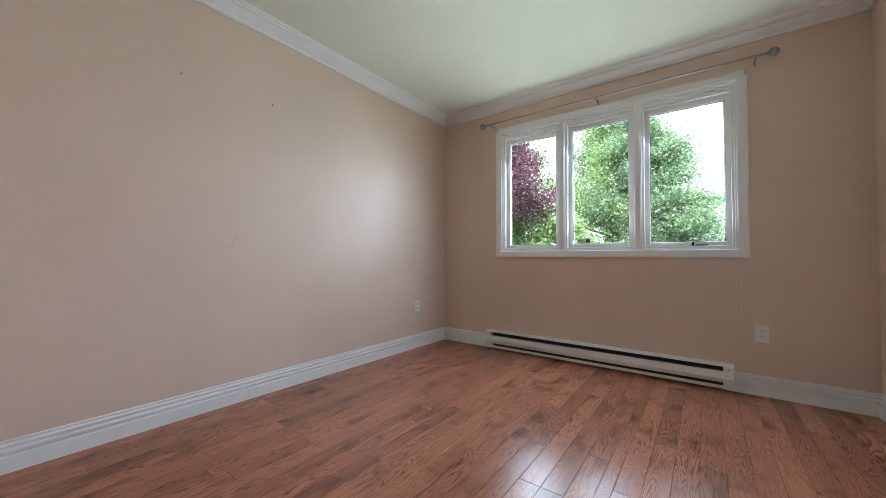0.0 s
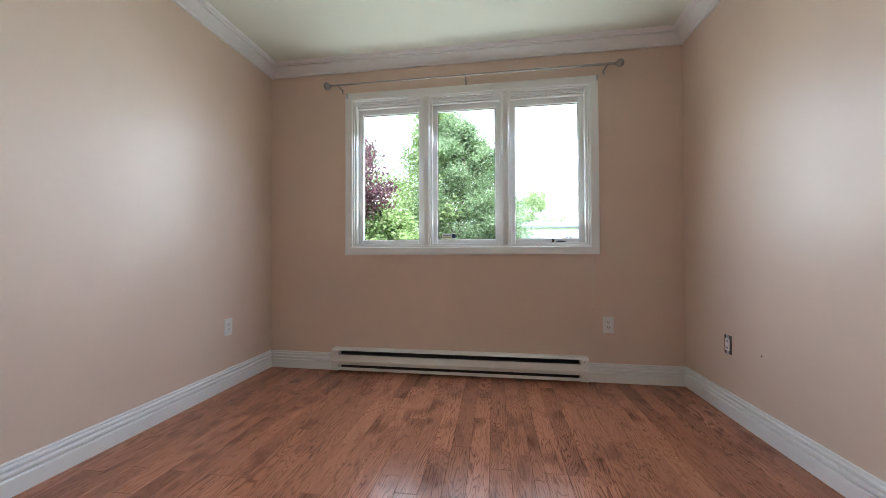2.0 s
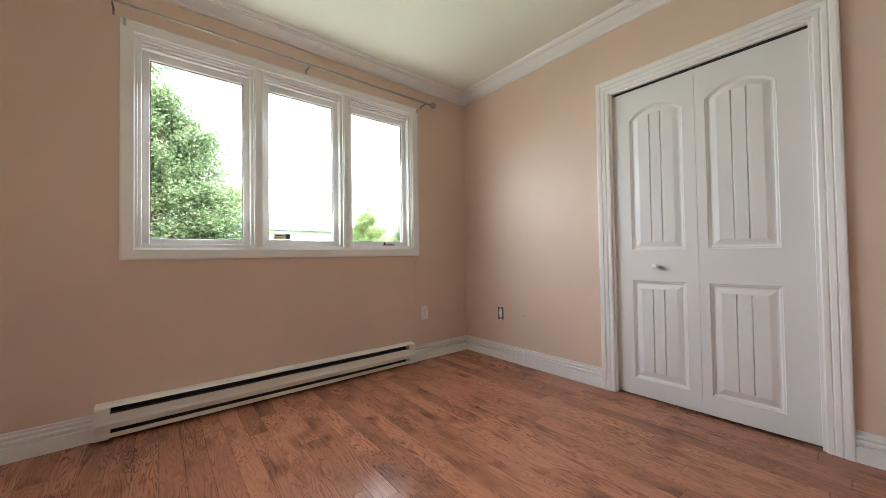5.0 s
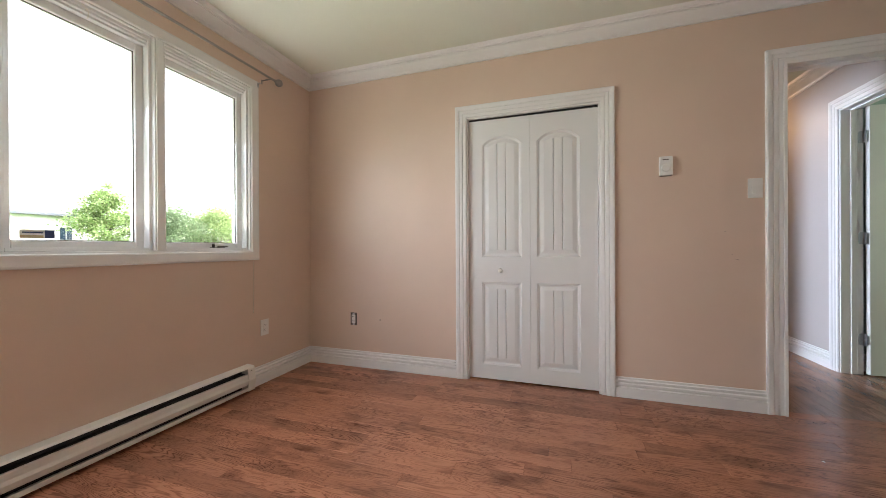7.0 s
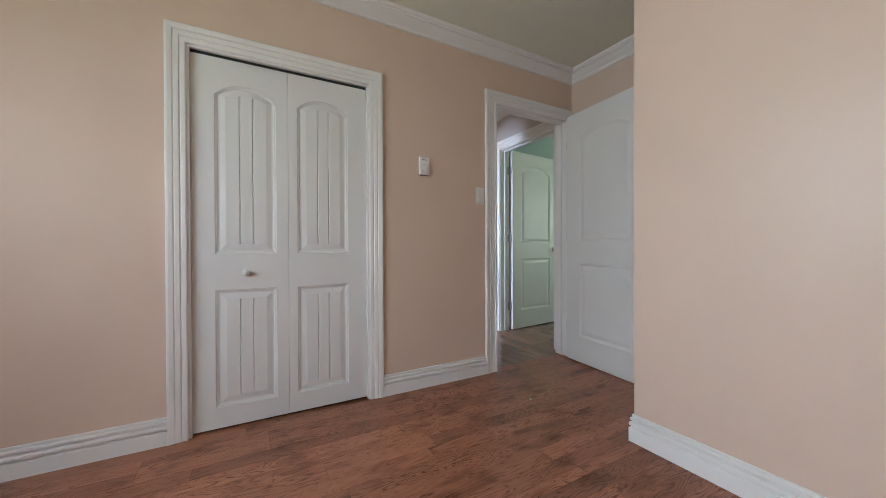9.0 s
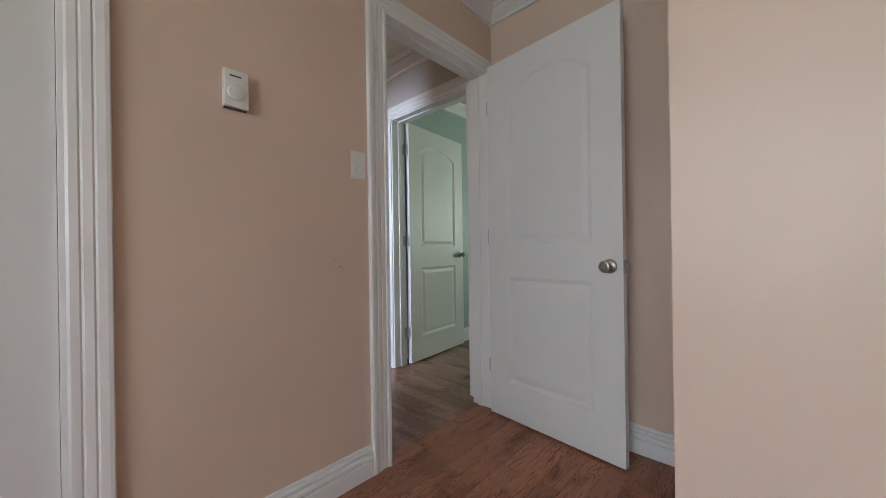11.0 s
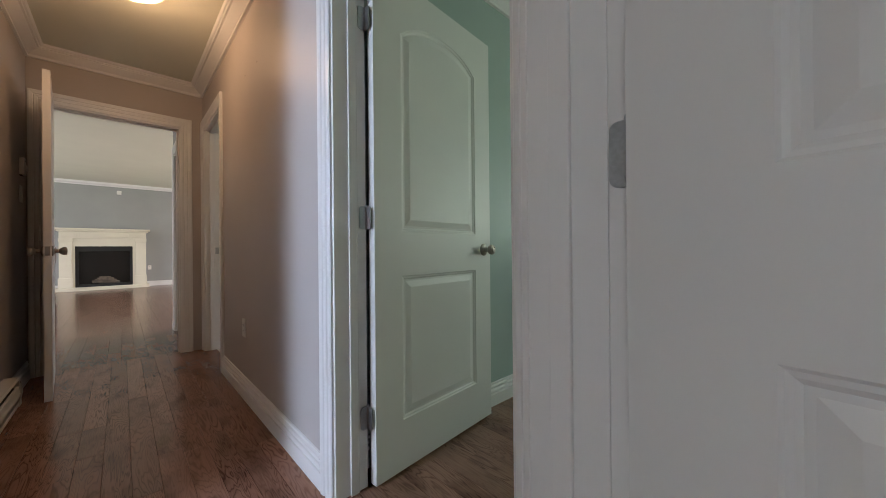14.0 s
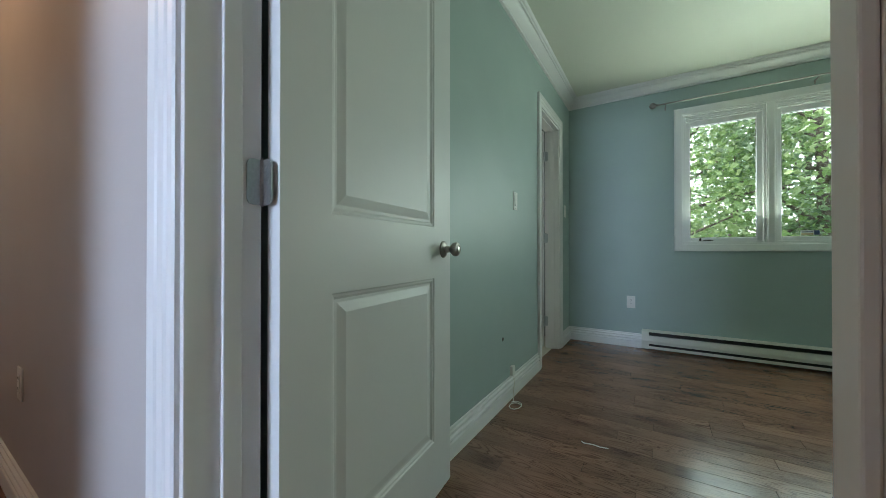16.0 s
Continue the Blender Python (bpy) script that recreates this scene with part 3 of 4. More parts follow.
def leaf(parent, w, h, m, rows, t=0.035, planks=0, label=""):
    """A door leaf hinged at its local x = 0. rows: panels (x0, x1, z0, z1, rise)."""
    bm = bmesh.new()
    leaf_frame(bm, w, h, t, [arch(*r) for r in rows])
    ob = part("leaf", bm, DOORW, parent, label, m)
    for r in rows:
        part("panel", panel_piece(*r, t, planks), DOORW, ob)
    return ob


def knob_pair(leaf_ob, x, z, t=0.035, mat=NICKEL, lock=True):
    bm = bmesh.new()
    for s in (1, -1):
        prof = [(0.032, 0.0), (0.032, 0.004), (0.026, 0.008), (0.013, 0.012), (0.012, 0.030), (0.018, 0.036), (0.025, 0.044), (0.027, 0.054), (0.024, 0.062), (0.015, 0.066), (0.012, 0.0635), (0.011, 0.066), (0.004, 0.067)]
        lathe(bm, [(r, s * (t / 2 + q)) for r, q in prof], 22, "Y", (x, 0, z))
    part("knob", bm, mat, leaf_ob, "round brushed nickel knob", smooth=False)
    bm = boxes((x + 0.058, x + 0.0625, -0.011, 0.011, z - 0.028, z + 0.028), (x + 0.0625, x + 0.074, -0.006, 0.006, z - 0.010, z + 0.010))
    part("latch", bm, NICKEL, leaf_ob, "zinc latch plate with bolt")


def hinge(parent, m, s=1):
    """Butt hinge: knuckle along z at the origin, one rounded plate on the jamb (to -x) and one on the leaf edge (to +y)."""
    h = parent
    bm = bmesh.new()
    for k in range(5):
        lathe(bm, [(0.0058, -0.044 + k * 0.0178), (0.0058, -0.044 + k * 0.0178 + 0.0168)], 12)
    lathe(bm, [(0.003, -0.047), (0.004, -0.044)], 10)
    lathe(bm, [(0.004, 0.0446), (0.003, 0.048)], 10)

    def plate(axis, sg):
        r, w, hh = 0.012, 0.031, 0.0445
        out = []
        for cx, cz, a0 in ((w - r, hh - r, 0), (0, hh, 90), (0, -hh, 180), (w - r, -hh + r, 270)):
            if cx == 0:
                out.append((0, cz))
            else:
                for k in range(5):
                    a = radians(a0 + 90 * k / 4)
                    out.append((cx + r * math.cos(a), cz + r * math.sin(a)))
        f, b = [], []
        for q in out:
            p = (sg * q[0], 0.0, q[1]) if axis == "x" else (0.0, sg * q[0], q[1])
            o = (0, 0.0016, 0) if axis == "x" else (0.0016, 0, 0)
            f.append(bm.verts.new(Vector(p) + Vector(o)))
            b.append(bm.verts.new(Vector(p) - Vector(o)))
        bm.faces.new(f)
        bm.faces.new(b)
        for k in range(len(f)):
            bm.faces.new((f[k], f[(k + 1) % len(f)], b[(k + 1) % len(f)], b[k]))
        for sx, sz in ((0.012, 0.030), (0.021, 0.0), (0.012, -0.030)):
            at = (sg * sx, 0.0018, sz) if axis == "x" else (0.0018, sg * sx, sz)
            lathe(bm, [(0.0042, -0.001), (0.0042, 0.0006), (0.002, 0.0002)], 8, "Y" if axis == "x" else "X", at)
    plate("x", s)
    plate("y", 1)
    return part("hinge", bm, STEEL, parent, "zinc hinge with rounded corners", m)


TWO = lambda w: [(0.140, w - 0.135, 0.205, 0.800, 0.0), (0.140, w - 0.135, 0.985, 1.890, 0.085)]

# bedroom door: opens into the alcove, against its south side
d1 = thing("door_1", pose(XE, (D1[0] + D1[1]) / 2, 0, 0, 0, 90), "open white two-panel bedroom door with arched top", "door", "two-panel doors", "structure")
w1 = D1[1] - D1[0]
casing(d1, w1, DOOR_H, 0.0, 1, left=0.88)
casing(d1, w1, DOOR_H, -0.105, -1, left=0.70)
jambs(d1, w1, DOOR_H, -0.106, 0.021, -0.065)
part("jamb", boxes((-w1 / 2 - 0.003, -w1 / 2 + 0.012, 0.0215, 0.051, 0, DOOR_H - 0.012), bevel=0.0015), TRIM, d1)
lf = leaf(d1, 0.755, 2.03, pose(-w1 / 2 + 0.014, 0.054, 0.010, 0, 0, 84.6) @ pose(0.007, -0.0175, 0), [(a - 0.007, b - 0.029, c, d, r) for a, b, c, d, r in TWO(0.784)])
knob_pair(lf, 0.698, 0.875)
for z in (0.270, 1.043, 1.815):
    hinge(d1, pose(-w1 / 2 + 0.0138, 0.055, z, 0, 0, 180), -1)

# green room door: opens into the green room, past a right angle
d2 = thing("door_2", pose((D2[0] + D2[1]) / 2, YS, 0), "open white two-panel door to the blue-green room", "door", "two-panel doors", "structure")
w2 = D2[1] - D2[0]
casing(d2, w2, DOOR_H, 0.0, 1, left=0.72)
casing(d2, w2, DOOR_H, -WT, -1)
jambs(d2, w2, DOOR_H, -WT - 0.016, 0.001, -0.090)
lf = leaf(d2, 0.786, 2.03, pose(w2 / 2 - 0.0155, -0.142, 0.010, 0, 0, -84.4) @ pose(0, -0.0175, 0), TWO(0.786))
knob_pair(lf, 0.724, 0.905)
for z in (0.270, 1.043, 1.815):
    hinge(d2, pose(w2 / 2 - 0.0138, -0.132, z), -1)

# bathroom doorway off the hall
d3 = thing("door_3", pose((D3[0] + D3[1]) / 2, YS, 0), "white cased doorway to the tiled bathroom", "doorway", "", "structure")
w3 = D3[1] - D3[0]
casing(d3, w3, DOOR_H, 0.0, 1)
jambs(d3, w3, DOOR_H, -WT - 0.001, 0.001, -0.070)
part("strike_plate", boxes((w3 / 2 - 0.0135, w3 / 2 - 0.0115, -0.108, -0.078, 0.895, 0.955), bevel=0.0008), STEEL, d3)
lf = leaf(d3, w3 - 0.03, 2.03, pose(-w3 / 2 + 0.016, -0.130, 0.010, 0, 0, -95), TWO(w3 - 0.03))

# doorway at the end of the hall: five-panel door swung towards the north wall
d4 = thing("door_4", pose(HALL_E, (D4[0] + D4[1]) / 2, 0, 0, 0, 90), "open white five-panel door at the hall's end", "door", "", "structure")
w4 = D4[1] - D4[0]
casing(d4, w4, DOOR_H, 0.0, 1, right=0.95)
casing(d4, w4, DOOR_H, -0.12, -1)
jambs(d4, w4, DOOR_H, -0.121, 0.001, -0.075)
five = [(0.10, 0.63, 0.16 + k * 0.368, 0.16 + k * 0.368 + 0.275, 0.0) for k in range(5)]
lf = leaf(d4, 0.73, 2.03, pose(w4 / 2 - 0.016, 0.018, 0.010, 0, 0, 94.5) @ pose(0, 0.0175, 0), five)
knob_pair(lf, 0.668, 0.92)
for z in (0.270, 1.043, 1.815):
    hinge(d4, pose(w4 / 2 - 0.0135, 0.008, z, 0, 0, 180), 1)

# bathroom doorway in the green room
d5 = thing("door_5", pose(GR_E, (D5[0] + D5[1]) / 2, 0, 0, 0, 90), "white bathroom door ajar in the blue-green wall", "door", "", "structure")
w5 = D5[1] - D5[0]
casing(d5, w5, DOOR_H, 0.0, 1)
jambs(d5, w5, DOOR_H, -0.121, 0.001, -0.070)
lf = leaf(d5, w5 - 0.03, 2.03, pose(-w5 / 2 + 0.018, -0.135, 0.010, 0, 0, -88), TWO(w5 - 0.03))
for z in (0.25, 1.03, 1.80):
    hinge(d5, pose(-w5 / 2 + 0.0135, -0.126, z), 1)

# coat closet door in the passage
d6 = thing("door_6", pose((CO[0] + CO[1]) / 2, -0.92, 0), "closed white coat closet door", "door", "", "structure")
w6 = CO[1] - CO[0]
casing(d6, w6, DOOR_H, 0.0, 1)
jambs(d6, w6, DOOR_H, -0.109, 0.001)
lf = leaf(d6, w6 - 0.03, 2.02, pose(-w6 / 2 + 0.015, -0.03, 0.012), TWO(w6 - 0.03))
bm = lathe(bmesh.new(), [(0.008, 0.0175), (0.008, 0.030), (0.017, 0.036), (0.019, 0.046), (0.010, 0.052)], 16, "Y", (0.05, 0, 0.93))
part("knob", bm, NICKEL, lf)

# bifold closet: two hinged leaves with planked panels
cl = thing("closet_door", pose(XE, (CL[0] + CL[1]) / 2, 0, 0, 0, 90), "closed white bifold closet door with planked arched panels", "closet door", "", "structure")
wc = CL[1] - CL[0]
casing(cl, wc, CL_H, 0.0, 1)
jambs(cl, wc, CL_H, -0.100, 0.001)
part("track", boxes((-wc / 2 + 0.012, wc / 2 - 0.012, -0.060, -0.022, CL_H - 0.030, CL_H - 0.0125)), BLACK, cl, "dark bifold track")
wl2 = (wc - 0.024 - 0.0045) / 2
for k in (0, 1):
    x = -wc / 2 + 0.0135 + k * (wl2 + 0.0012)
    lf = leaf(cl, wl2, CL_H - 0.040, pose(x, -0.036, 0.012), [(0.112 - 0.052 * k, 0.400 - 0.052 * k, 0.106, 0.717, 0.0), (0.112 - 0.052 * k, 0.400 - 0.052 * k, 0.905, 1.795, 0.065)], 0.032, 3)
    if k == 1:
        bm = lathe(bmesh.new(), [(0.009, 0.015), (0.008, 0.026), (0.014, 0.031), (0.0175, 0.038), (0.016, 0.045), (0.008, 0.049)], 18, "Y", (0.212, 0, 0.806))
        part("knob", bm, PLATE, lf, "small white wooden knob")


# ---- windows ----
def window(name, m, label, x0, x1, z0, z1, latch_at):
    """Three casements in a white frame, in local coordinates with the wall face at y = 0 and the room towards +y."""
    e = thing(name, m, label, "window", "triple windows", "structure")
    cx, w, hh = (x0 + x1) / 2, x1 - x0, z1 - z0
    c = 0.062
    prof = [(0.0, 0.0), (0.0, 0.010), (0.006, 0.014), (0.050, 0.016), (0.060, 0.014), (c, 0.010), (c, 0.0)]
    for p0, p1, a, m_ in (((x0, 0, z0), (x0, 0, z1), (-1, 0, 0), -1), ((x1, 0, z0), (x1, 0, z1), (1, 0, 0), -1), ((x0, 0, z1), (x1, 0, z1), (0, 0, 1), -1), ((x0, 0, z0), (x1, 0, z0), (0, 0, -1), -1)):
        bm = bmesh.new()
        sweep(bm, p0, p1, a, (0, 1, 0), prof, m_, m_)
        part("window_casing", bm, VINYL, e)
    # stepped liner of the opening
    def ring(nm, ax0, ax1, az0, az1, t, y0, y1, mat=VINYL, parent=e, bev=0.002):
        return part(nm, boxes((ax0, ax0 + t, y0, y1, az0, az1), (ax1 - t, ax1, y0, y1, az0, az1), (ax0 + t, ax1 - t, y0, y1, az0, az0 + t), (ax0 + t, ax1 - t, y0, y1, az1 - t, az1), bevel=bev), mat, parent)
    ring("window_frame", x0 - 0.004, x1 + 0.004, z0 - 0.004, z1 + 0.004, 0.014, -0.138, 0.004)
    mull = [x0 + (x1 - x0) * k / 3 for k in (1, 2)]
    for x in mull:
        part("mullion", boxes((x - 0.026, x + 0.026, -0.138, 0.010, z0 + 0.010, z1 - 0.010), (x - 0.019, x + 0.019, 0.010, 0.017, z0 + 0.010, z1 - 0.010), bevel=0.003), VINYL, e)
    edges = [x0 + 0.010, mull[0] - 0.026, mull[0] + 0.026, mull[1] - 0.026, mull[1] + 0.026, x1 - 0.010]
    for k in range(3):
        a, b = edges[2 * k], edges[2 * k + 1]
        zb, zt = z0 + 0.010, z1 - 0.010
        ring("stop_bead", a, b, zb, zt, 0.016, -0.055, -0.012)
        bm = boxes((a + 0.016, b - 0.016, -0.060, -0.018, zt - 0.030, zt - 0.017), (a + 0.016, b - 0.016, -0.060, -0.030, zt - 0.044, zt - 0.032), (a + 0.002, b - 0.002, -0.110, -0.062, zt - 0.046, zt + 0.004), (a + 0.002, b - 0.002, -0.110, -0.062, zb - 0.004, zb + 0.010), bevel=0.002)
        part("blind_rail", bm, VINYL, e)
        sash = ring("sash", a + 0.010, b - 0.010, zb + 0.008, zt - 0.044, 0.040, -0.105, -0.060, bev=0.004)
        pane = part("pane", boxes((a + 0.047, b - 0.047, -0.086, -0.080, zb + 0.045, zt - 0.081)), GLASS, sash)
        pane.visible_shadow = False
        bead = ring("glazing_seal", a + 0.0495, b - 0.0495, zb + 0.0475, zt - 0.0835, 0.004, -0.0795, -0.074, GRIME_SHADE, sash, 0)
    # crank operators on the last casement, latch on the mullion
    xk = latch_at
    bm = boxes((xk - 0.045, xk + 0.045, -0.058, -0.030, z0 + 0.018, z0 + 0.030), (xk - 0.060, xk + 0.012, -0.034, -0.024, z0 + 0.030, z0 + 0.037), bevel=0.003)
    lathe(bm, [(0.008, z0 + 0.030), (0.009, z0 + 0.050), (0.005, z0 + 0.056)], 12, "Z", (xk + 0.030, -0.042, 0))
    part("crank", bm, BRONZE, e, "dark bronze casement crank")
    for x in mull[:1]:
        part("latch", boxes((x + (0.022 if latch_at < cx else -0.034), x + (0.034 if latch_at < cx else -0.022), -0.060, -0.034, z1 - 0.42, z1 - 0.30), (x - 0.036, x - 0.026, -0.050, -0.028, z1 - 0.37, z1 - 0.33), bevel=0.003), NICKEL, e)
    return e


# local x runs the other way on the north wall
win1 = window("window_1", pose(0, YN, 0, 0, 0, 180), "white triple casement window looking onto garden trees", -W1[1], -W1[0], W1[2], W1[3], -W1[1] + 0.22)
win2 = window("window_2", pose(0, GR_S, 0), "white triple casement window before dense foliage", W2[0], W2[1], W2[2], W2[3], W2[1] - 0.16)
for wx, wy, rz in ((-0.935, YN, 180), (0.010, GR_S, 0)):
    st = thing("window_sticker", pose(wx, wy, 0, 0, 0, rz), "small paper sticker on the window glass", "sticker")
    part("paper", boxes((-0.055, 0.055, -0.0785, -0.0780, 1.0330, 1.0720)), STICK_W, st)
    part("band", boxes((-0.053, -0.022, -0.0779, -0.0775, 1.0350, 1.0700)), STICK_B, st)
    part("band", boxes((-0.018, 0.052, -0.0779, -0.0775, 1.0350, 1.0480)), STICK_T, st)
    part("text_bar", boxes((-0.016, 0.046, -0.0779, -0.0775, 1.0560, 1.0620)), STICK_B, st)


def curtain_rod(m, label, x0, x1, z, posts):
    e = thing("curtain_rod", m, label, "curtain rod")
    mid = (x0 + x1) / 2
    bm = tube(bmesh.new(), [(x0, 0.075, z), (mid + 0.02, 0.075, z)], 0.0080, 12)
    part("rod", bm, ROD, e)
    part("rod", tube(bmesh.new(), [(mid - 0.02, 0.075, z), (x1, 0.075, z)], 0.0062, 12), ROD, e)
    for x, s in ((x0, -1), (x1, 1)):
        prof = [(0.008, 0.0), (0.011, 0.008), (0.008, 0.014), (0.018, 0.022), (0.027, 0.036), (0.028, 0.048), (0.020, 0.062), (0.006, 0.070)]
        part("finial", lathe(bmesh.new(), [(r, s * q) for r, q in prof], 14, "X", (x, 0.075, z)), ROD, e, "rounded cage finial")
    for x in posts:
        bm = boxes((x - 0.006, x + 0.006, 0.0, 0.003, z - 0.036, z - 0.004), (x - 0.004, x + 0.004, 0.003, 0.083, z - 0.015, z - 0.0085), (x - 0.004, x + 0.004, 0.081, 0.085, z - 0.0085, z + 0.004), bevel=0.001)
        part("bracket", bm, ROD, e)


curtain_rod(pose(0, YN, 0, 0, 0, 180), "thin nickel curtain rod with round finials above the window", -0.245, 1.835, 2.235, (-0.20, 0.79, 1.78))
curtain_rod(pose(0, GR_S, 0), "thin nickel curtain rod above the green room window", -1.0, 1.02, 2.225, (-0.95, 0.0, 0.965))


# ---- heaters ----
def heater(m, length, label, h=0.180, d=0.068):
    """Electric baseboard heater along local x from 0, its back on y = 0."""
    e = thing("baseboard_heater", m, label, "heater", "baseboard heaters")
    z0 = 0.018
    part("back", boxes((0.002, length - 0.002, 0, 0.006, z0, h - 0.006)), HEATER, e)
    bm = bmesh.new()
    sweep(bm, (0, 0, 0), (length, 0, 0), (0, 1, 0), (0, 0, 1), [(0.0, h - 0.006), (0.0, h), (d - 0.012, h - 0.004), (d - 0.004, h - 0.012), (d - 0.006, h - 0.014), (d - 0.014, h - 0.009)])
    part("top_cover", bm, HEATER, e)
    bm = bmesh.new()
    zt, zl = h - 0.046, 0.060
    sweep(bm, (0.052, 0, 0), (length - 0.052, 0, 0), (0, 1, 0), (0, 0, 1), [(d - 0.014, zt), (d - 0.002, zt - 0.002), (d, zt - 0.030), (d + 0.004, zt - 0.046), (d - 0.004, zl), (d - 0.008, zl), (d + 0.000, zt - 0.046), (d - 0.004, zt - 0.030), (d - 0.006, zt - 0.004)])
    part("front_panel", bm, HEATER, e, "cream enamelled sloping front panel")
    bm = bmesh.new()
    sweep(bm, (0.01, 0, 0), (length - 0.01, 0, 0), (0, 1, 0), (0, 0, 1), [(0.006, z0), (0.006, z0 + 0.004), (d - 0.010, z0 + 0.006), (d - 0.006, z0 + 0.022), (d - 0.003, z0 + 0.022), (d - 0.003, z0)])
    part("bottom_rail", bm, HEATER, e)
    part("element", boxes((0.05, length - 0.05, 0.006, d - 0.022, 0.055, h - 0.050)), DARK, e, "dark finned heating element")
    # Dark sheet before the back, put in as the casing's inner shade.
    part("inner_shade_plate", boxes((0.05, length - 0.05, 0.006, 0.010, 0.02, h - 0.008)), DARK, e, "dark plate for the shade inside the heater")
    for x0, x1 in ((0.0, 0.056), (length - 0.056, length)):
        bm = bmesh.new()
        sweep(bm, (x0, 0, 0), (x1, 0, 0), (0, 1, 0), (0, 0, 1), [(0.0, z0 - 0.004), (0.0, h - 0.002), (d - 0.012, h - 0.006), (d - 0.003, h - 0.016), (d - 0.001, zt), (d + 0.003, zt - 0.030), (d + 0.006, zt - 0.046), (d - 0.001, z0 + 0.03), (d - 0.001, z0 - 0.004)])
        part("end_cap", bm, HEATER, e)
    part("screw", lathe(bmesh.new(), [(0.004, d - 0.004), (0.004, d - 0.0005), (0.001, d)], 10, "Y", (0.03, 0, h - 0.030)), BLACK, e)
    return e


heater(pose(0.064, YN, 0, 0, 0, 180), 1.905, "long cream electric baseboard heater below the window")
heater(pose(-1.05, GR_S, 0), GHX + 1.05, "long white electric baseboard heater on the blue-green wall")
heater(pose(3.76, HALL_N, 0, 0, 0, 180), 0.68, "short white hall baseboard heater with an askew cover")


# ---- wall plates ----
def outlet(m, label, decora=True):
    e = thing("wall_outlet", m, label, "outlet", "wall outlets")
    part("plate", boxes((-0.036, 0.036, 0, 0.005, -0.058, 0.058), bevel=0.002), PLATE, e)
    part("socket_face", boxes((-0.0165, 0.0165, 0.005, 0.0075, -0.033, 0.033), bevel=0.001), PLATE, e)
    for z in (-0.018, 0.018):
        for x in (-0.0065, 0.0065):
            part("slot", boxes((x - 0.0012, x + 0.0012, 0.0075, 0.0079, z - 0.002, z + 0.007)), BLACK, e)
        part("slot", lathe(bmesh.new(), [(0.0024, 0.0074), (0.0024, 0.0079)], 8, "Y", (0, 0, z - 0.008)), BLACK, e)
    return e


outlet(pose(0.212, YN, 0.405, 0, 0, 180), "white duplex outlet plate under the window")
outlet(pose(XW, 2.659, 0.414, 0, 0, -90), "white duplex outlet plate on the long peach wall")
outlet(pose(1.245, GR_S, 0.423), "white duplex outlet plate on the blue-green wall")
outlet(pose(2.961, YS, 0.436), "white duplex outlet plate in the hall")
outlet(pose(LIV_E, -1.02, 0.50, 0, 0, 90), "white outlet plate beside the fireplace")

oo = thing("open_outlet", pose(XE, 2.685, 0.395, 0, 0, 90), "uncovered wall outlet without its cover plate", "outlet")
part("wall_box", boxes((-0.030, 0.030, -0.001, 0.002, -0.052, 0.052)), GRIME_SHADE, oo, "dark open electrical box")
part("socket_face", boxes((-0.017, 0.017, 0.002, 0.007, -0.034, 0.034), bevel=0.002), PLATE, oo, "worn cream socket body")
for z in (-0.042, 0.042):
    part("yoke", boxes((-0.010, 0.010, 0.002, 0.004, z - 0.008, z + 0.008)), STEEL, oo)
for z in (-0.018, 0.018):
    for x in (-0.0065, 0.0065):
        part("slot", boxes((x - 0.002, x + 0.002, 0.007, 0.0075, z - 0.004, z + 0.007)), BLACK, oo)


def switch(m, label):
    e = thing("light_switch", m, label, "switch", "light switches")
    part("plate", boxes((-0.036, 0.036, 0, 0.0055, -0.058, 0.058), bevel=0.002), PLATE, e)
    bm = bmesh.new()
    sweep(bm, (-0.0165, 0, 0), (0.0165, 0, 0), (0, 1, 0), (0, 0, 1), [(0.005, -0.033), (0.005, 0.033), (0.0075, 0.033), (0.0085, 0.0), (0.0115, -0.033)])
    part("rocker", bm, PLATE, e)
    for z in (-0.048, 0.048):
        part("screw", lathe(bmesh.new(), [(0.003, 0.0054), (0.003, 0.0064), (0.001, 0.0066)], 8, "Y", (0, 0, z)), PLATE, e)


switch(pose(XE, -0.058, 1.33, 0, 0, 90), "white rocker light switch beside the doorway")
switch(pose(GR_E, -2.91, 1.23, 0, 0, 90), "white light switch on the blue-green wall")
switch(pose(GR_E, -4.32, 1.30, 0, 0, 90), "white light switch near the room corner")
switch(pose(4.25, HALL_N, 1.33, 0, 0, 180), "white light switch at the hall's end")


def thermostat(m, label):
    e = thing("thermostat", m, label, "thermostat", "thermostats")
    part("body", boxes((-0.036, 0.036, 0, 0.024, -0.060, 0.060), bevel=0.004), PLATE, e)
    part("dial", lathe(bmesh.new(), [(0.024, 0.024), (0.024, 0.030), (0.021, 0.033), (0.006, 0.0335)], 24, "Y", (0.004, 0, -0.014)), PLATE, e, "round white dial")
    part("text_bar", boxes((-0.014, 0.020, 0.0238, 0.0245, 0.036, 0.041)), GRIME_SHADE, e)
    # Dark strip modelled as the shade below the thermostat body.
    part("lower_shade", boxes((-0.033, 0.033, -0.001, 0.012, -0.0635, -0.058)), GRIME_SHADE, e, "dark strip for the shade under the body")


thermostat(pose(XE, 0.405, 1.495, 0, 0, 90), "white dial thermostat on the peach wall")
thermostat(pose(4.25, HALL_N, 1.52, 0, 0, 180), "white dial thermostat on the hall wall")

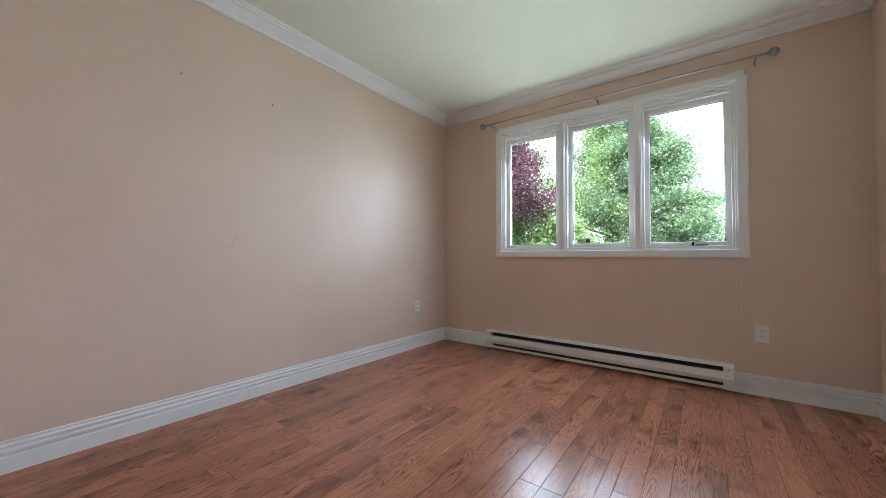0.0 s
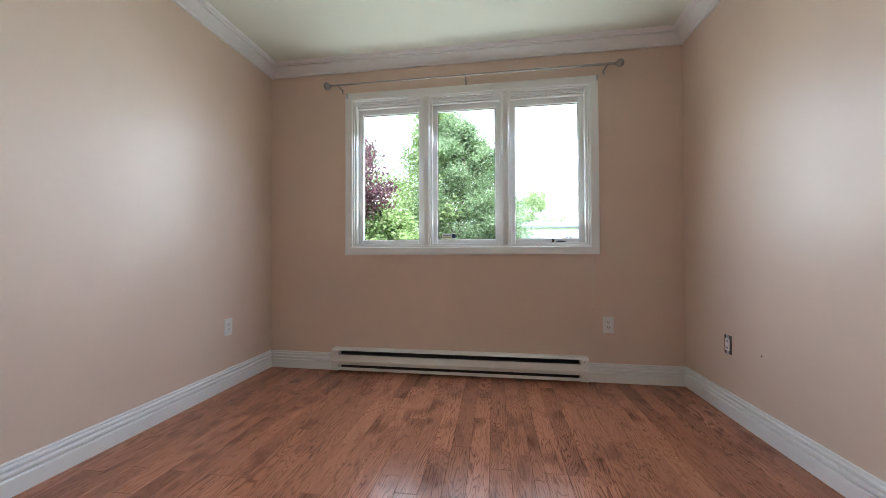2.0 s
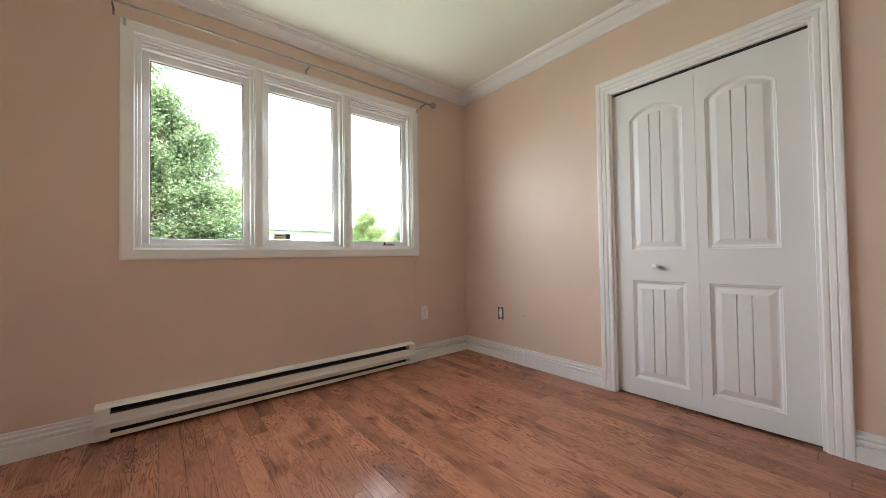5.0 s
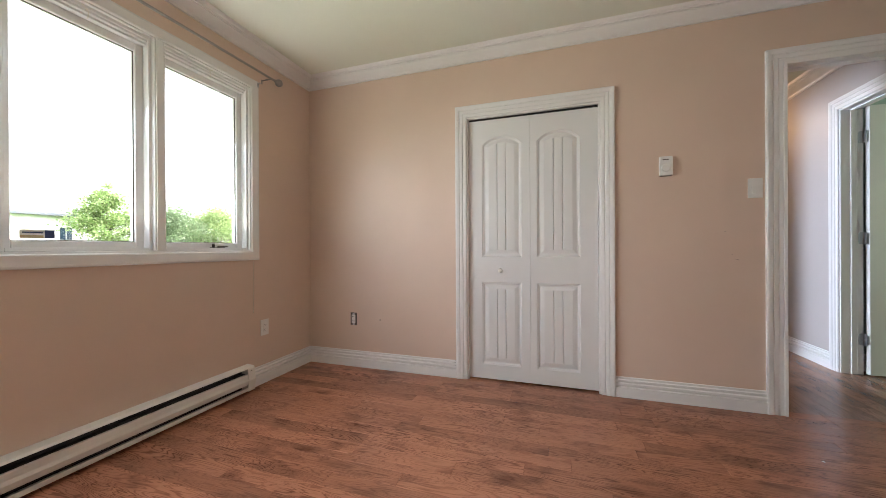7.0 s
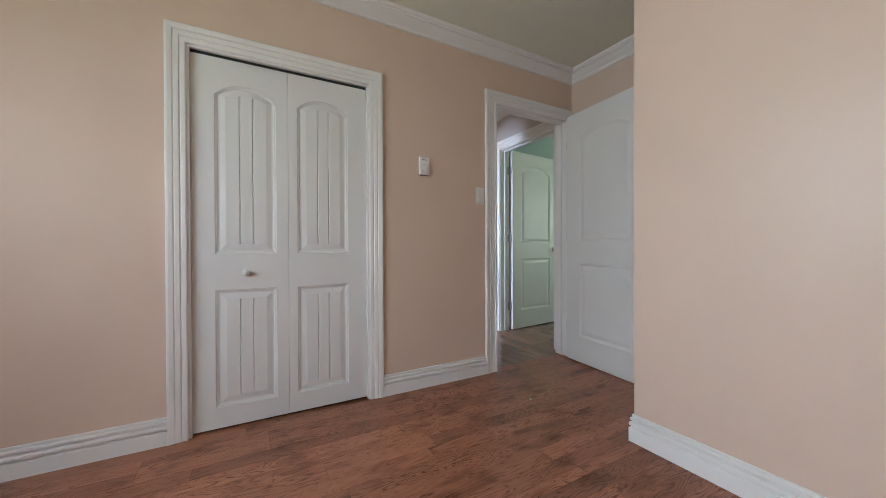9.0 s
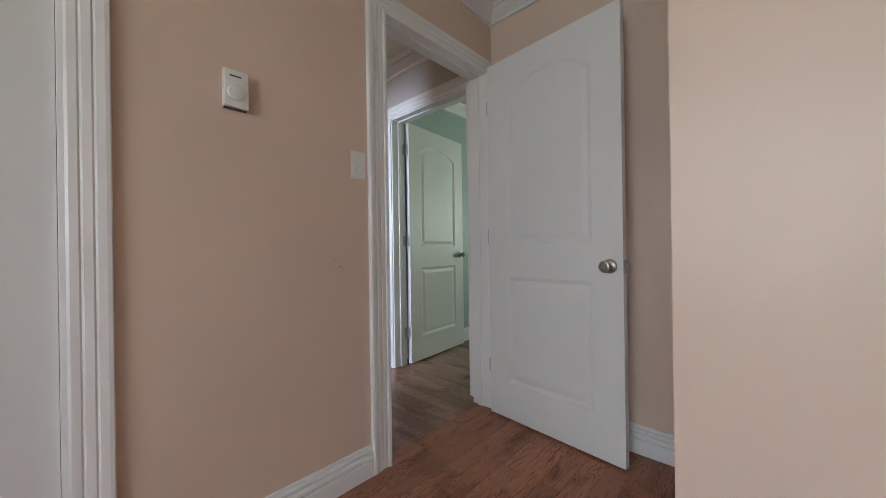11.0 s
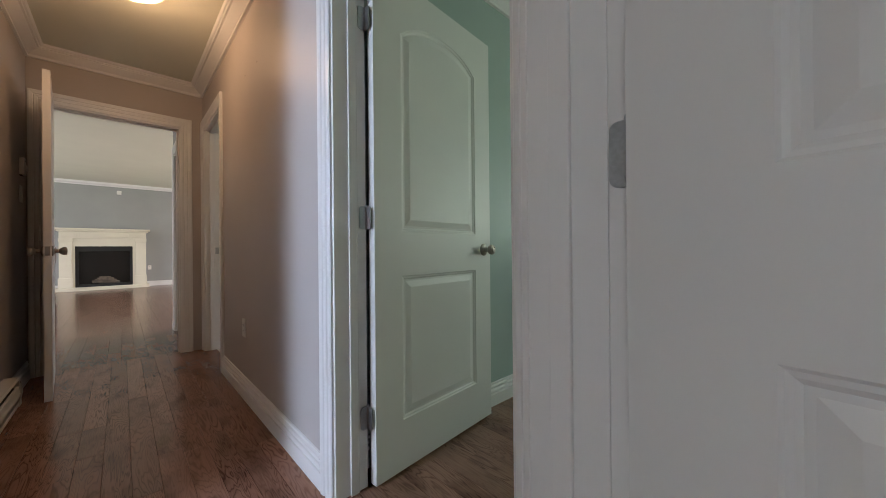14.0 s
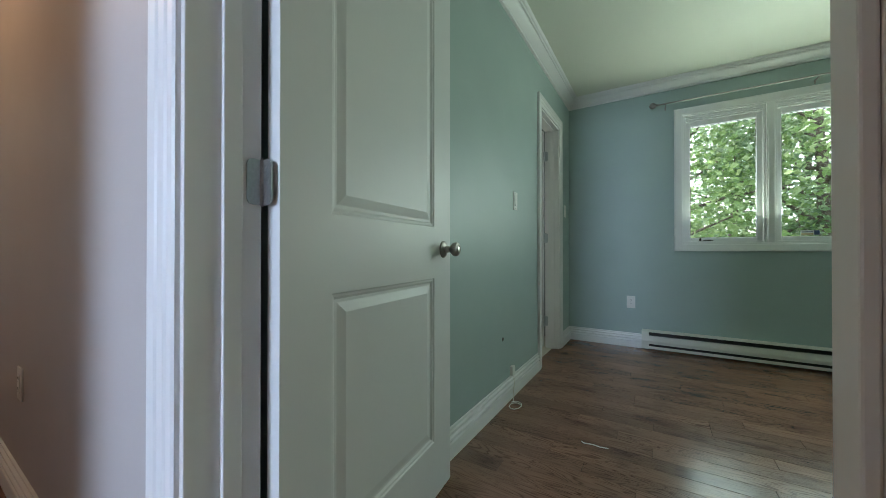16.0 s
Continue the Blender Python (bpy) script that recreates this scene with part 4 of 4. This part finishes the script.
# cords and small marks
for wx, wz in ((-1.40, 2.095), (-0.80, 2.100), (-0.20, 2.105)):
    cd = thing("blind_string", pose(wx, YN + 0.008, wz), "short knotted white string on the window head", "string", "blind strings")
    part("string", tube(bmesh.new(), [(-0.02, -0.006, 0.012), (-0.004, -0.010, 0.0), (0.004, -0.009, -0.012), (0.002, -0.006, -0.045)], 0.0014, 6), CORD, cd)
    part("knot", tube(bmesh.new(), [(0.020, -0.006, 0.014), (0.004, -0.010, 0.002), (-0.006, -0.008, -0.010)], 0.0016, 6), CORD, cd)
bc = thing("pull_cord", pose(0.112, YN - 0.006, 0), "thin off-white cord hanging below the window", "cord")
part("cord", tube(bmesh.new(), [(0, 0, 0.900), (0.001, -0.001, 0.75), (0, 0, 0.62), (-0.002, 0, 0.545)], 0.0016, 6), CORD, bc)
part("tassel", lathe(bmesh.new(), [(0.0018, 0.530), (0.004, 0.534), (0.0022, 0.548)], 8, "Z", (-0.002, 0, 0)), CORD, bc)
for x in (-1.735, 0.150):
    br = thing("blind_bracket", pose(x, YN, 2.168, 0, 0, 180), "small metal blind bracket on the window casing", "bracket", "blind brackets")
    part("plate", boxes((-0.006, 0.006, 0.015, 0.022, -0.016, 0.016), (-0.006, 0.006, 0.022, 0.040, 0.010, 0.013), bevel=0.001), STEEL, br)


def mark(name, label, m, shapes, mat):
    e = thing(name, m, label, "wall mark")
    for s in shapes:
        part("mark", boxes(s), mat, e)


for y, z in ((0.657, 1.909), (1.167, 1.916)):
    nl = thing("wall_nail", pose(XW, y, z, 0, 0, -90), "small dark nail stuck in the peach wall", "nail", "wall nails")
    part("shank", lathe(bmesh.new(), [(0.002, -0.002), (0.002, 0.010), (0.0045, 0.011), (0.004, 0.013)], 8, "Y"), BLACK, nl)
nl = thing("wall_nail", pose(XE, 2.438, 0.399, 0, 0, 90), "small screw hole in the peach wall", "nail", "wall nails")
part("shank", lathe(bmesh.new(), [(0.005, -0.002), (0.005, 0.0015), (0.002, 0.002)], 8, "Y"), GRIME_SHADE, nl)
for y, z, l_, a in ((0.945, 0.985, 0.11, 70), (0.030, 0.904, 0.026, -20), (0.092, 1.075, 0.012, -35), (0.056, 0.935, 0.012, -15)):
    on_west = l_ > 0.1
    e = thing("wall_scuff", (pose(XW, y, z, 0, 0, -90) if on_west else pose(XE, y, z, 0, 0, 90)) @ pose(0, 0, 0, 0, a, 0), "faint scuff on the peach wall paint", "wall mark", "wall scuffs")
    part("mark", tube(bmesh.new(), [(-l_ / 2, 0, 0), (-l_ / 6, 0.0004, 0.002), (l_ / 2, 0, 0)], [0.0003, 0.0012 if on_west else 0.0015, 0.0003], 6), SCUFF, e)
for x, y in ((-1.443, 1.634), (-1.402, 1.640), (0.219, -0.088)):
    e = thing("paint_fleck", pose(x, y, 0.0), "tiny white paint fleck on the floor", "fleck", "paint flecks")
    part("fleck", lathe(bmesh.new(), [(0.006, 0.0002), (0.005, 0.0012), (0.001, 0.0016)], 7), PATCH, e)

for x, z in ((2.898, 2.005), (2.643, 1.988)):
    nl = thing("wall_nail", pose(x, YS, z), "small dark nail hole in the warm grey hall wall", "nail", "wall nails")
    part("shank", lathe(bmesh.new(), [(0.004, -0.002), (0.004, 0.0015), (0.002, 0.002)], 8, "Y"), GRIME_SHADE, nl)
e = thing("string_scrap", pose(1.278, -2.525, 0.0), "short white scrap of string on the oak floor", "string")
part("string", tube(bmesh.new(), [(-0.055, 0.0, 0.002), (-0.02, 0.008, 0.002), (0.01, 0.002, 0.002), (0.05, 0.010, 0.002), (0.06, 0.0, 0.002)], 0.002, 6), CORD, e)

# loose telephone cord in the green room
pj = thing("phone_jack", pose(GR_E, -2.836, 0.165, 0, 0, 90), "small white phone jack with a cut cord on the floor", "phone jack")
part("body", boxes((-0.022, 0.022, 0, 0.022, -0.028, 0.028), bevel=0.004), PLATE, pj)
loop = [(0, 0.02, -0.03), (0.03, 0.034, -0.07), (0.06, 0.038, -0.12), (0.085, 0.050, -0.156)] + [(0.125 + 0.050 * math.cos(2.6 + a / 3), 0.075 + 0.034 * math.sin(2.6 + a / 3), -0.1625 + 0.0005 * a) for a in range(0, 26, 2)]
part("cord", tube(bmesh.new(), loop, 0.0022, 6), CORD, pj)
e = thing("wall_hole", pose(GR_E, -2.705, 0.385, 0, 0, 90), "small dark cable hole in the blue-green wall", "wall mark")
part("hole", lathe(bmesh.new(), [(0.012, -0.002), (0.012, 0.0012), (0.007, 0.0018)], 10, "Y"), GRIME_SHADE, e)


# ---- hall lamp ----
hl = thing("ceiling_light", pose(3.06, -0.50, CEIL), "lit flush hall light with alabaster glass and bronze rim", "ceiling light")
part("canopy", lathe(bmesh.new(), [(0.175, 0.0), (0.185, -0.014), (0.180, -0.030), (0.165, -0.034), (0.160, -0.002)], 32), BRONZE, hl, "dark bronze rim")
part("shade", lathe(bmesh.new(), [(0.165, -0.030), (0.168, -0.045), (0.150, -0.066), (0.128, -0.078), (0.105, -0.094), (0.070, -0.112), (0.030, -0.120), (0.010, -0.121)], 32), glow_mat("lit_alabaster", (1.0, 0.66, 0.34), 1.1), hl, "glowing alabaster glass bowl", smooth=True)
part("finial", lathe(bmesh.new(), [(0.030, -0.118), (0.028, -0.126), (0.010, -0.132), (0.012, -0.140), (0.004, -0.148)], 16), BRONZE, hl)
hall_bulb = new("hall_bulb", bpy.data.lights.new("hall_bulb", "POINT"))
hall_bulb.data.energy, hall_bulb.data.color, hall_bulb.data.shadow_soft_size = BULB, (1.0, 0.62, 0.33), 0.06
hall_bulb.matrix_world = pose(3.06, -0.50, CEIL - 0.19)

# ---- living room: fireplace, newel post, wall sensor ----
fp = thing("fireplace", pose(LIV_E, -0.156, 0, 0, 0, 90) @ Matrix.Scale(1.05, 4), "cream wooden mantelpiece round a black glass fireplace", "fireplace")
D = 0.33
part("hearth", boxes((-0.80, 0.80, 0, D + 0.08, 0, 0.075), bevel=0.006), MANTEL, fp)
for s in (-1, 1):
    part("pilaster", boxes((s * 0.64 - 0.10, s * 0.64 + 0.10, 0, D, 0.075, 1.20), (s * 0.64 - 0.115, s * 0.64 + 0.115, 0, D + 0.02, 0.075, 0.30), (s * 0.64 - 0.11, s * 0.64 + 0.11, 0, D + 0.015, 1.12, 1.20), bevel=0.005), MANTEL, fp)
part("frieze", boxes((-0.74, 0.74, 0, D - 0.005, 1.20, 1.36), (-0.42, 0.42, D - 0.005, D + 0.008, 1.235, 1.325), (-0.70, -0.48, D - 0.005, D + 0.008, 1.235, 1.325), (0.48, 0.70, D - 0.005, D + 0.008, 1.235, 1.325), bevel=0.004), MANTEL, fp)
part("mantel_shelf", boxes((-0.78, 0.78, 0, D + 0.05, 1.36, 1.39), (-0.82, 0.82, 0, D + 0.09, 1.39, 1.435), bevel=0.006), MANTEL, fp)
part("surround", boxes((-0.54, -0.49, 0, D - 0.03, 0.075, 1.20), (0.49, 0.54, 0, D - 0.03, 0.075, 1.20), (-0.49, 0.49, 0, D - 0.03, 1.02, 1.20)), MANTEL, fp)
part("firebox", boxes((-0.49, 0.49, 0, D - 0.10, 0.075, 1.02)), FIREBOX, fp, "black glass firebox front")
part("firebox_frame", boxes((-0.49, -0.44, D - 0.10, D - 0.06, 0.075, 1.02), (0.44, 0.49, D - 0.10, D - 0.06, 0.075, 1.02), (-0.44, 0.44, D - 0.10, D - 0.06, 0.90, 1.02), (-0.44, 0.44, D - 0.10, D - 0.06, 0.075, 0.14)), BLACK, fp)
for k in range(4):
    lg = tube(bmesh.new(), [(-0.25 + 0.05 * k, D - 0.085, 0.17 + 0.035 * k), (0.22 - 0.04 * k, D - 0.08, 0.19 + 0.03 * k)], 0.032, 8)
    part("log", lg, BARK, fp)
nw = thing("newel_post", pose(6.74, 0.165, 0), "dark turned wooden newel post at the stairs", "newel post")
part("base", boxes((-0.045, 0.045, -0.045, 0.045, 0, 0.30), bevel=0.004), NEWELWOOD, nw)
part("turning", lathe(bmesh.new(), [(0.042, 0.30), (0.030, 0.33), (0.046, 0.37), (0.030, 0.42), (0.040, 0.60), (0.028, 0.72), (0.044, 0.76), (0.030, 0.79)], 18), NEWELWOOD, nw)
part("top_block", boxes((-0.045, 0.045, -0.045, 0.045, 0.79, 0.95), bevel=0.004), NEWELWOOD, nw)
part("cap", lathe(bmesh.new(), [(0.030, 0.95), (0.052, 0.965), (0.050, 0.985), (0.030, 1.01), (0.006, 1.025)], 18), NEWELWOOD, nw)
ms = thing("wall_sensor", pose(LIV_E, -0.42, 2.52, 0, 0, 90), "small white sensor under the living room crown", "sensor")
part("body", boxes((-0.045, 0.045, 0, 0.05, -0.10, 0.0), bevel=0.008), PLATE, ms)


# ---- outdoors ----
def garden(name, label, cat, bm, mat, kind="structure"):
    tagged(part(name, bm, mat), label, cat, "", kind)


bm = bmesh.new()
bmesh.ops.create_grid(bm, x_segments=40, y_segments=40, size=400)
for v in bm.verts:
    v.co.z = -0.75 + noise.noise(v.co * 0.02) * 0.25
garden("ground", "mown lawn round the house", "ground", bm, GRASS)
garden("roof", "flat closing roof over the rooms", "roof", boxes((XW - 0.6, LIV_E + 0.5, LIV_S - 0.5, LIV_N + 0.5, 2.80, 3.0)), ROOFM)
garden("outer_wall", "rendered foundation and outer skin", "wall", boxes((XW - 0.3, LIV_E + 0.14, LIV_S - 0.14, LIV_N + 0.14, -0.9, -0.145)), BRICKM)


def tree(name, m, label, h, spread, leaf_count, leaf_m, leaf_size, seed, crown_from=0.25, clumps=60):
    """Tapered trunk with limbs; the crown is made of clumps of small folded leaves."""
    rnd = random.Random(seed)
    e = thing(name, m, label, "tree")
    bm = bmesh.new()
    pts = [Vector((0, 0, 0))]
    for k in range(1, 9):
        pts.append(Vector((rnd.uniform(-1, 1) * 0.04 * h * k / 8, rnd.uniform(-1, 1) * 0.04 * h * k / 8, h * 0.85 * k / 8)))
    tube(bm, pts, [0.035 * h * (1 - 0.105 * k) * 0.6 for k in range(9)], 9)
    tips = []
    for k in range(26):
        f = crown_from + (0.97 - crown_from) * (k + rnd.random()) / 26
        i = min(7, int(f * 8))
        p = pts[i].lerp(pts[i + 1], f * 8 - i)
        a = k * 2.4 + rnd.uniform(-0.4, 0.4)
        u = (f - crown_from) / (1 - crown_from)
        reach = spread * (0.45 + 0.55 * math.sin(math.pi * min(1, 0.25 + 0.75 * u)) ** 0.8) * rnd.uniform(0.7, 1.08) * (1 - 0.45 * u * u)
        q = p + Vector((math.cos(a) * reach, math.sin(a) * reach, reach * rnd.uniform(0.10, 0.65)))
        mid = p.lerp(q, 0.5) + Vector((rnd.uniform(-0.1, 0.1) * reach, rnd.uniform(-0.1, 0.1) * reach, 0.05 * reach))
        tube(bm, [p, mid, q], [0.008 * h * (1.1 - f), 0.005 * h * (1.1 - f), 0.0015 * h], 6)
        tips += [(q, 0.30), (mid, 0.26), (mid.lerp(q, 0.5), 0.30)]
    part("trunk", bm, BARK, e)
    tips.append((Vector((0, 0, h * 0.95)), 0.3))
    per = max(1, leaf_count // len(tips))
    verts, faces = [], []
    for c, r in tips:
        rr = spread * r * rnd.uniform(0.75, 1.2)
        for _ in range(per):
            d = Vector((rnd.gauss(0, 1), rnd.gauss(0, 1), rnd.gauss(0, 0.75)))
            p = c + d * rr * 0.52
            s = leaf_size * rnd.uniform(0.6, 1.25)
            u = Vector((rnd.gauss(0, 1), rnd.gauss(0, 1), rnd.gauss(0, 0.5))).normalized()
            v = u.cross(Vector((rnd.gauss(0, 1), rnd.gauss(0, 1), rnd.gauss(0, 1)))).normalized()
            nrm = u.cross(v) * 0.15 * s
            b = len(verts)
            verts += [p - u * s * 0.5, p + v * s * 0.38 + nrm, p + u * s * 0.5, p - v * s * 0.38 + nrm]
            faces += [(b, b + 1, b + 2), (b, b + 2, b + 3)]
    me = bpy.data.meshes.new("crown")
    me.from_pydata([tuple(v) for v in verts], [], faces)
    me.materials.append(leaf_m)
    ob = new("crown", me)
    ob.parent = e
    return e


G = -0.75
tree("maple_tree", pose(-2.8, 13.5, G), "tall leafy green maple in the garden", 8.4, 2.05, 50000, LEAF_Y, 0.085, 3, 0.2)
tree("maple_tree", pose(-1.70, 12.4, G), "dense dark green garden tree", 7.2, 1.55, 42000, LEAF, 0.080, 5, 0.10)
tree("garden_shrub_tree", pose(-3.5, 10.4, G), "low bright green garden tree", 3.3, 1.15, 16000, LEAF_Y, 0.09, 8, 0.10)
tree("garden_shrub_tree", pose(-5.3, 10.6, G), "broad bright green garden tree", 3.6, 1.5, 18000, LEAF_Y, 0.09, 14, 0.1)
tree("garden_shrub_tree", pose(-0.40, 12.0, G), "young green maple beside the dense tree", 4.2, 1.35, 26000, LEAF, 0.075, 19, 0.08)
tree("purple_tree", pose(-4.75, 9.6, G), "tall purple-leaved ornamental garden tree", 6.0, 1.35, 15000, LEAF_P, 0.09, 11, 0.48)
tree("maple_tree", pose(-6.6, 14.0, G), "green garden tree behind the purple one", 7.5, 1.9, 16000, LEAF, 0.12, 17, 0.2)
tree("far_tree", pose(3.7, 40.0, G), "distant green tree behind the white house", 10.0, 3.6, 9000, LEAF_Y, 0.20, 21, 0.15)
tree("far_tree", pose(12.8, 28.6, G), "distant pale green tree", 6.2, 1.9, 12000, LEAF_Y, 0.15, 23, 0.10)
tree("far_tree", pose(17.3, 29.0, G), "distant round green tree", 5.0, 2.7, 12000, LEAF, 0.16, 25, 0.05)
tree("far_tree", pose(20.4, 28.3, G), "distant bushy green tree", 5.2, 2.8, 12000, LEAF_Y, 0.16, 27, 0.05)
# dense foliage before the green room window
for k, (x, y, h, s, mt) in enumerate(((1.0, -8.6, 6.5, 2.0, LEAF_Y), (-1.4, -9.2, 7.0, 2.2, LEAF_Y), (-4.2, -11.0, 8.0, 2.8, LEAF_Y), (-0.4, -10.6, 6.0, 2.2, LEAF), (-2.2, -13.5, 8.0, 2.8, LEAF))):
    tree("backyard_tree", pose(x, y, G), "leafy backyard tree close to the window", h, s, 8000, mt, 0.115, 40 + k, 0.06)

# white bungalow beyond the garden
hs = thing("neighbour_house", pose(7.2, 31.0, G), "long low white house with a grey roof", "house")
part("wall", boxes((-6.9, 6.9, 0, 7.0, 0, 4.0)), SIDING, hs)
bm = bmesh.new()
sweep(bm, (-7.3, 0, 0), (7.3, 0, 0), (0, 1, 0), (0, 0, 1), [(-0.5, 3.90), (-0.5, 4.05), (3.5, 4.75), (7.5, 4.05), (7.5, 3.90)])
part("roof", bm, ROOFM, hs)
for x in (-4.9, -1.6, 4.6):
    wn_ = part("window", boxes((x - 0.36, x + 0.36, -0.05, 0.02, 2.35, 3.25), bevel=0.01), VINYL, hs)
    part("pane", boxes((x - 0.29, x - 0.02, -0.06, -0.04, 2.42, 3.18), (x + 0.02, x + 0.29, -0.06, -0.04, 2.42, 3.18)), PANEDARK, wn_)


# ---- floor boards, last ----
def board_mesh(w, length, along_y):
    """A board with eased edges; its top lies at z = 0."""
    bm = bmesh.new()
    e, t, g = 0.0012, 0.012, 0.0003
    a, b = w / 2 - g, length / 2 - g
    lo = [(-a, -b), (a, -b), (a, b), (-a, b)]
    hi = [(-a + e, -b + e), (a - e, -b + e), (a - e, b - e), (-a + e, b - e)]
    if not along_y:
        lo, hi = [(q, p) for p, q in lo], [(q, p) for p, q in hi]
    v0 = [bm.verts.new((*p, -t)) for p in lo]
    v1 = [bm.verts.new((*p, -e)) for p in lo]
    v2 = [bm.verts.new((*p, 0)) for p in hi]
    for u, v in ((v0, v1), (v1, v2)):
        for k in range(4):
            bm.faces.new((u[k], u[(k + 1) % 4], v[(k + 1) % 4], v[k]))
    bm.faces.new(v2)
    return bm


def lay(x0, x1, y0, y1, along_y, seed, w=0.0895):
    """Rows of boards of uneven length: (centre x, centre y, width, length)."""
    rnd = random.Random(seed)
    a0, a1, b0, b1 = (x0, x1, y0, y1) if along_y else (y0, y1, x0, x1)
    out = []
    a = a0
    while a < a1 - 0.004:
        wd = min(w, a1 - a)
        b = b0 - rnd.choice((0.0, 0.15, 0.3, 0.45))
        while b < b1 - 0.01:
            ln = rnd.choice((0.35, 0.5, 0.65, 0.8, 0.95, 1.1, 1.2))
            p, q = max(b, b0), min(b + ln, b1)
            if b1 - q < 0.12:
                q = b1
            if q - p > 0.02:
                c = (a + wd / 2, (p + q) / 2)
                out.append((*(c if along_y else (c[1], c[0])), wd, round(q - p, 4)))
            b = q if q > b + ln - 1e-6 else b + ln
            if q == b1:
                break
        a += wd
    return out


def boards(name, label, areas, along_y, mat, seed, as_pieces=True, rest_mat=None):
    e = thing(name, Matrix.Identity(4), label, "floor", "", "structure")
    cache = {}
    rows = [r for k, ar in enumerate(areas) for r in lay(*ar, along_y, seed + k)]
    if as_pieces:
        for x, y, w, ln in rows:
            key = (round(w, 4), ln)
            if key not in cache:
                cache[key] = mesh_of("board", board_mesh(w, ln, along_y), mat)
            ob = new("board", cache[key])
            ob.parent = e
            ob.location = (x, y, random.uniform(-0.0003, 0.0002))
        return
    verts, faces = [], []
    for x, y, w, ln in rows:
        bm = board_mesh(w, ln, along_y)
        b = len(verts)
        verts += [(v.co.x + x, v.co.y + y, v.co.z) for v in bm.verts]
        bm.verts.index_update()
        faces += [tuple(b + v.index for v in f.verts) for f in bm.faces]
        bm.free()
    me = bpy.data.meshes.new("boards")
    me.from_pydata(verts, [], faces)
    me.materials.append(mat)
    ob = new("boards", me)
    ob.parent = e
    ob["kind"] = "stuff"


boards("floor_bedroom", "reddish-brown stained oak strip floor", [(XW, XJ, YJ, YN), (XJ, XE + 0.06, YA, YN)], True, OAK_Y, 101)
boards("floor_hall", "brown stained oak strip floor of the hall", [(XE + 0.06, HALL_E + 0.06, YS - 0.085, HALL_N)], False, OAK_X, 201)
boards("floor_green", "brown oak strip floor of the green room", [(GR_W, GR_E + 0.06, GR_S, YS - 0.085)], False, OAK_G, 301)
boards("floor_living", "brown oak strip floor of the living room", [(HALL_E + 0.06, LIV_E, LIV_S, LIV_N)], False, OAK_XS, 401, False)
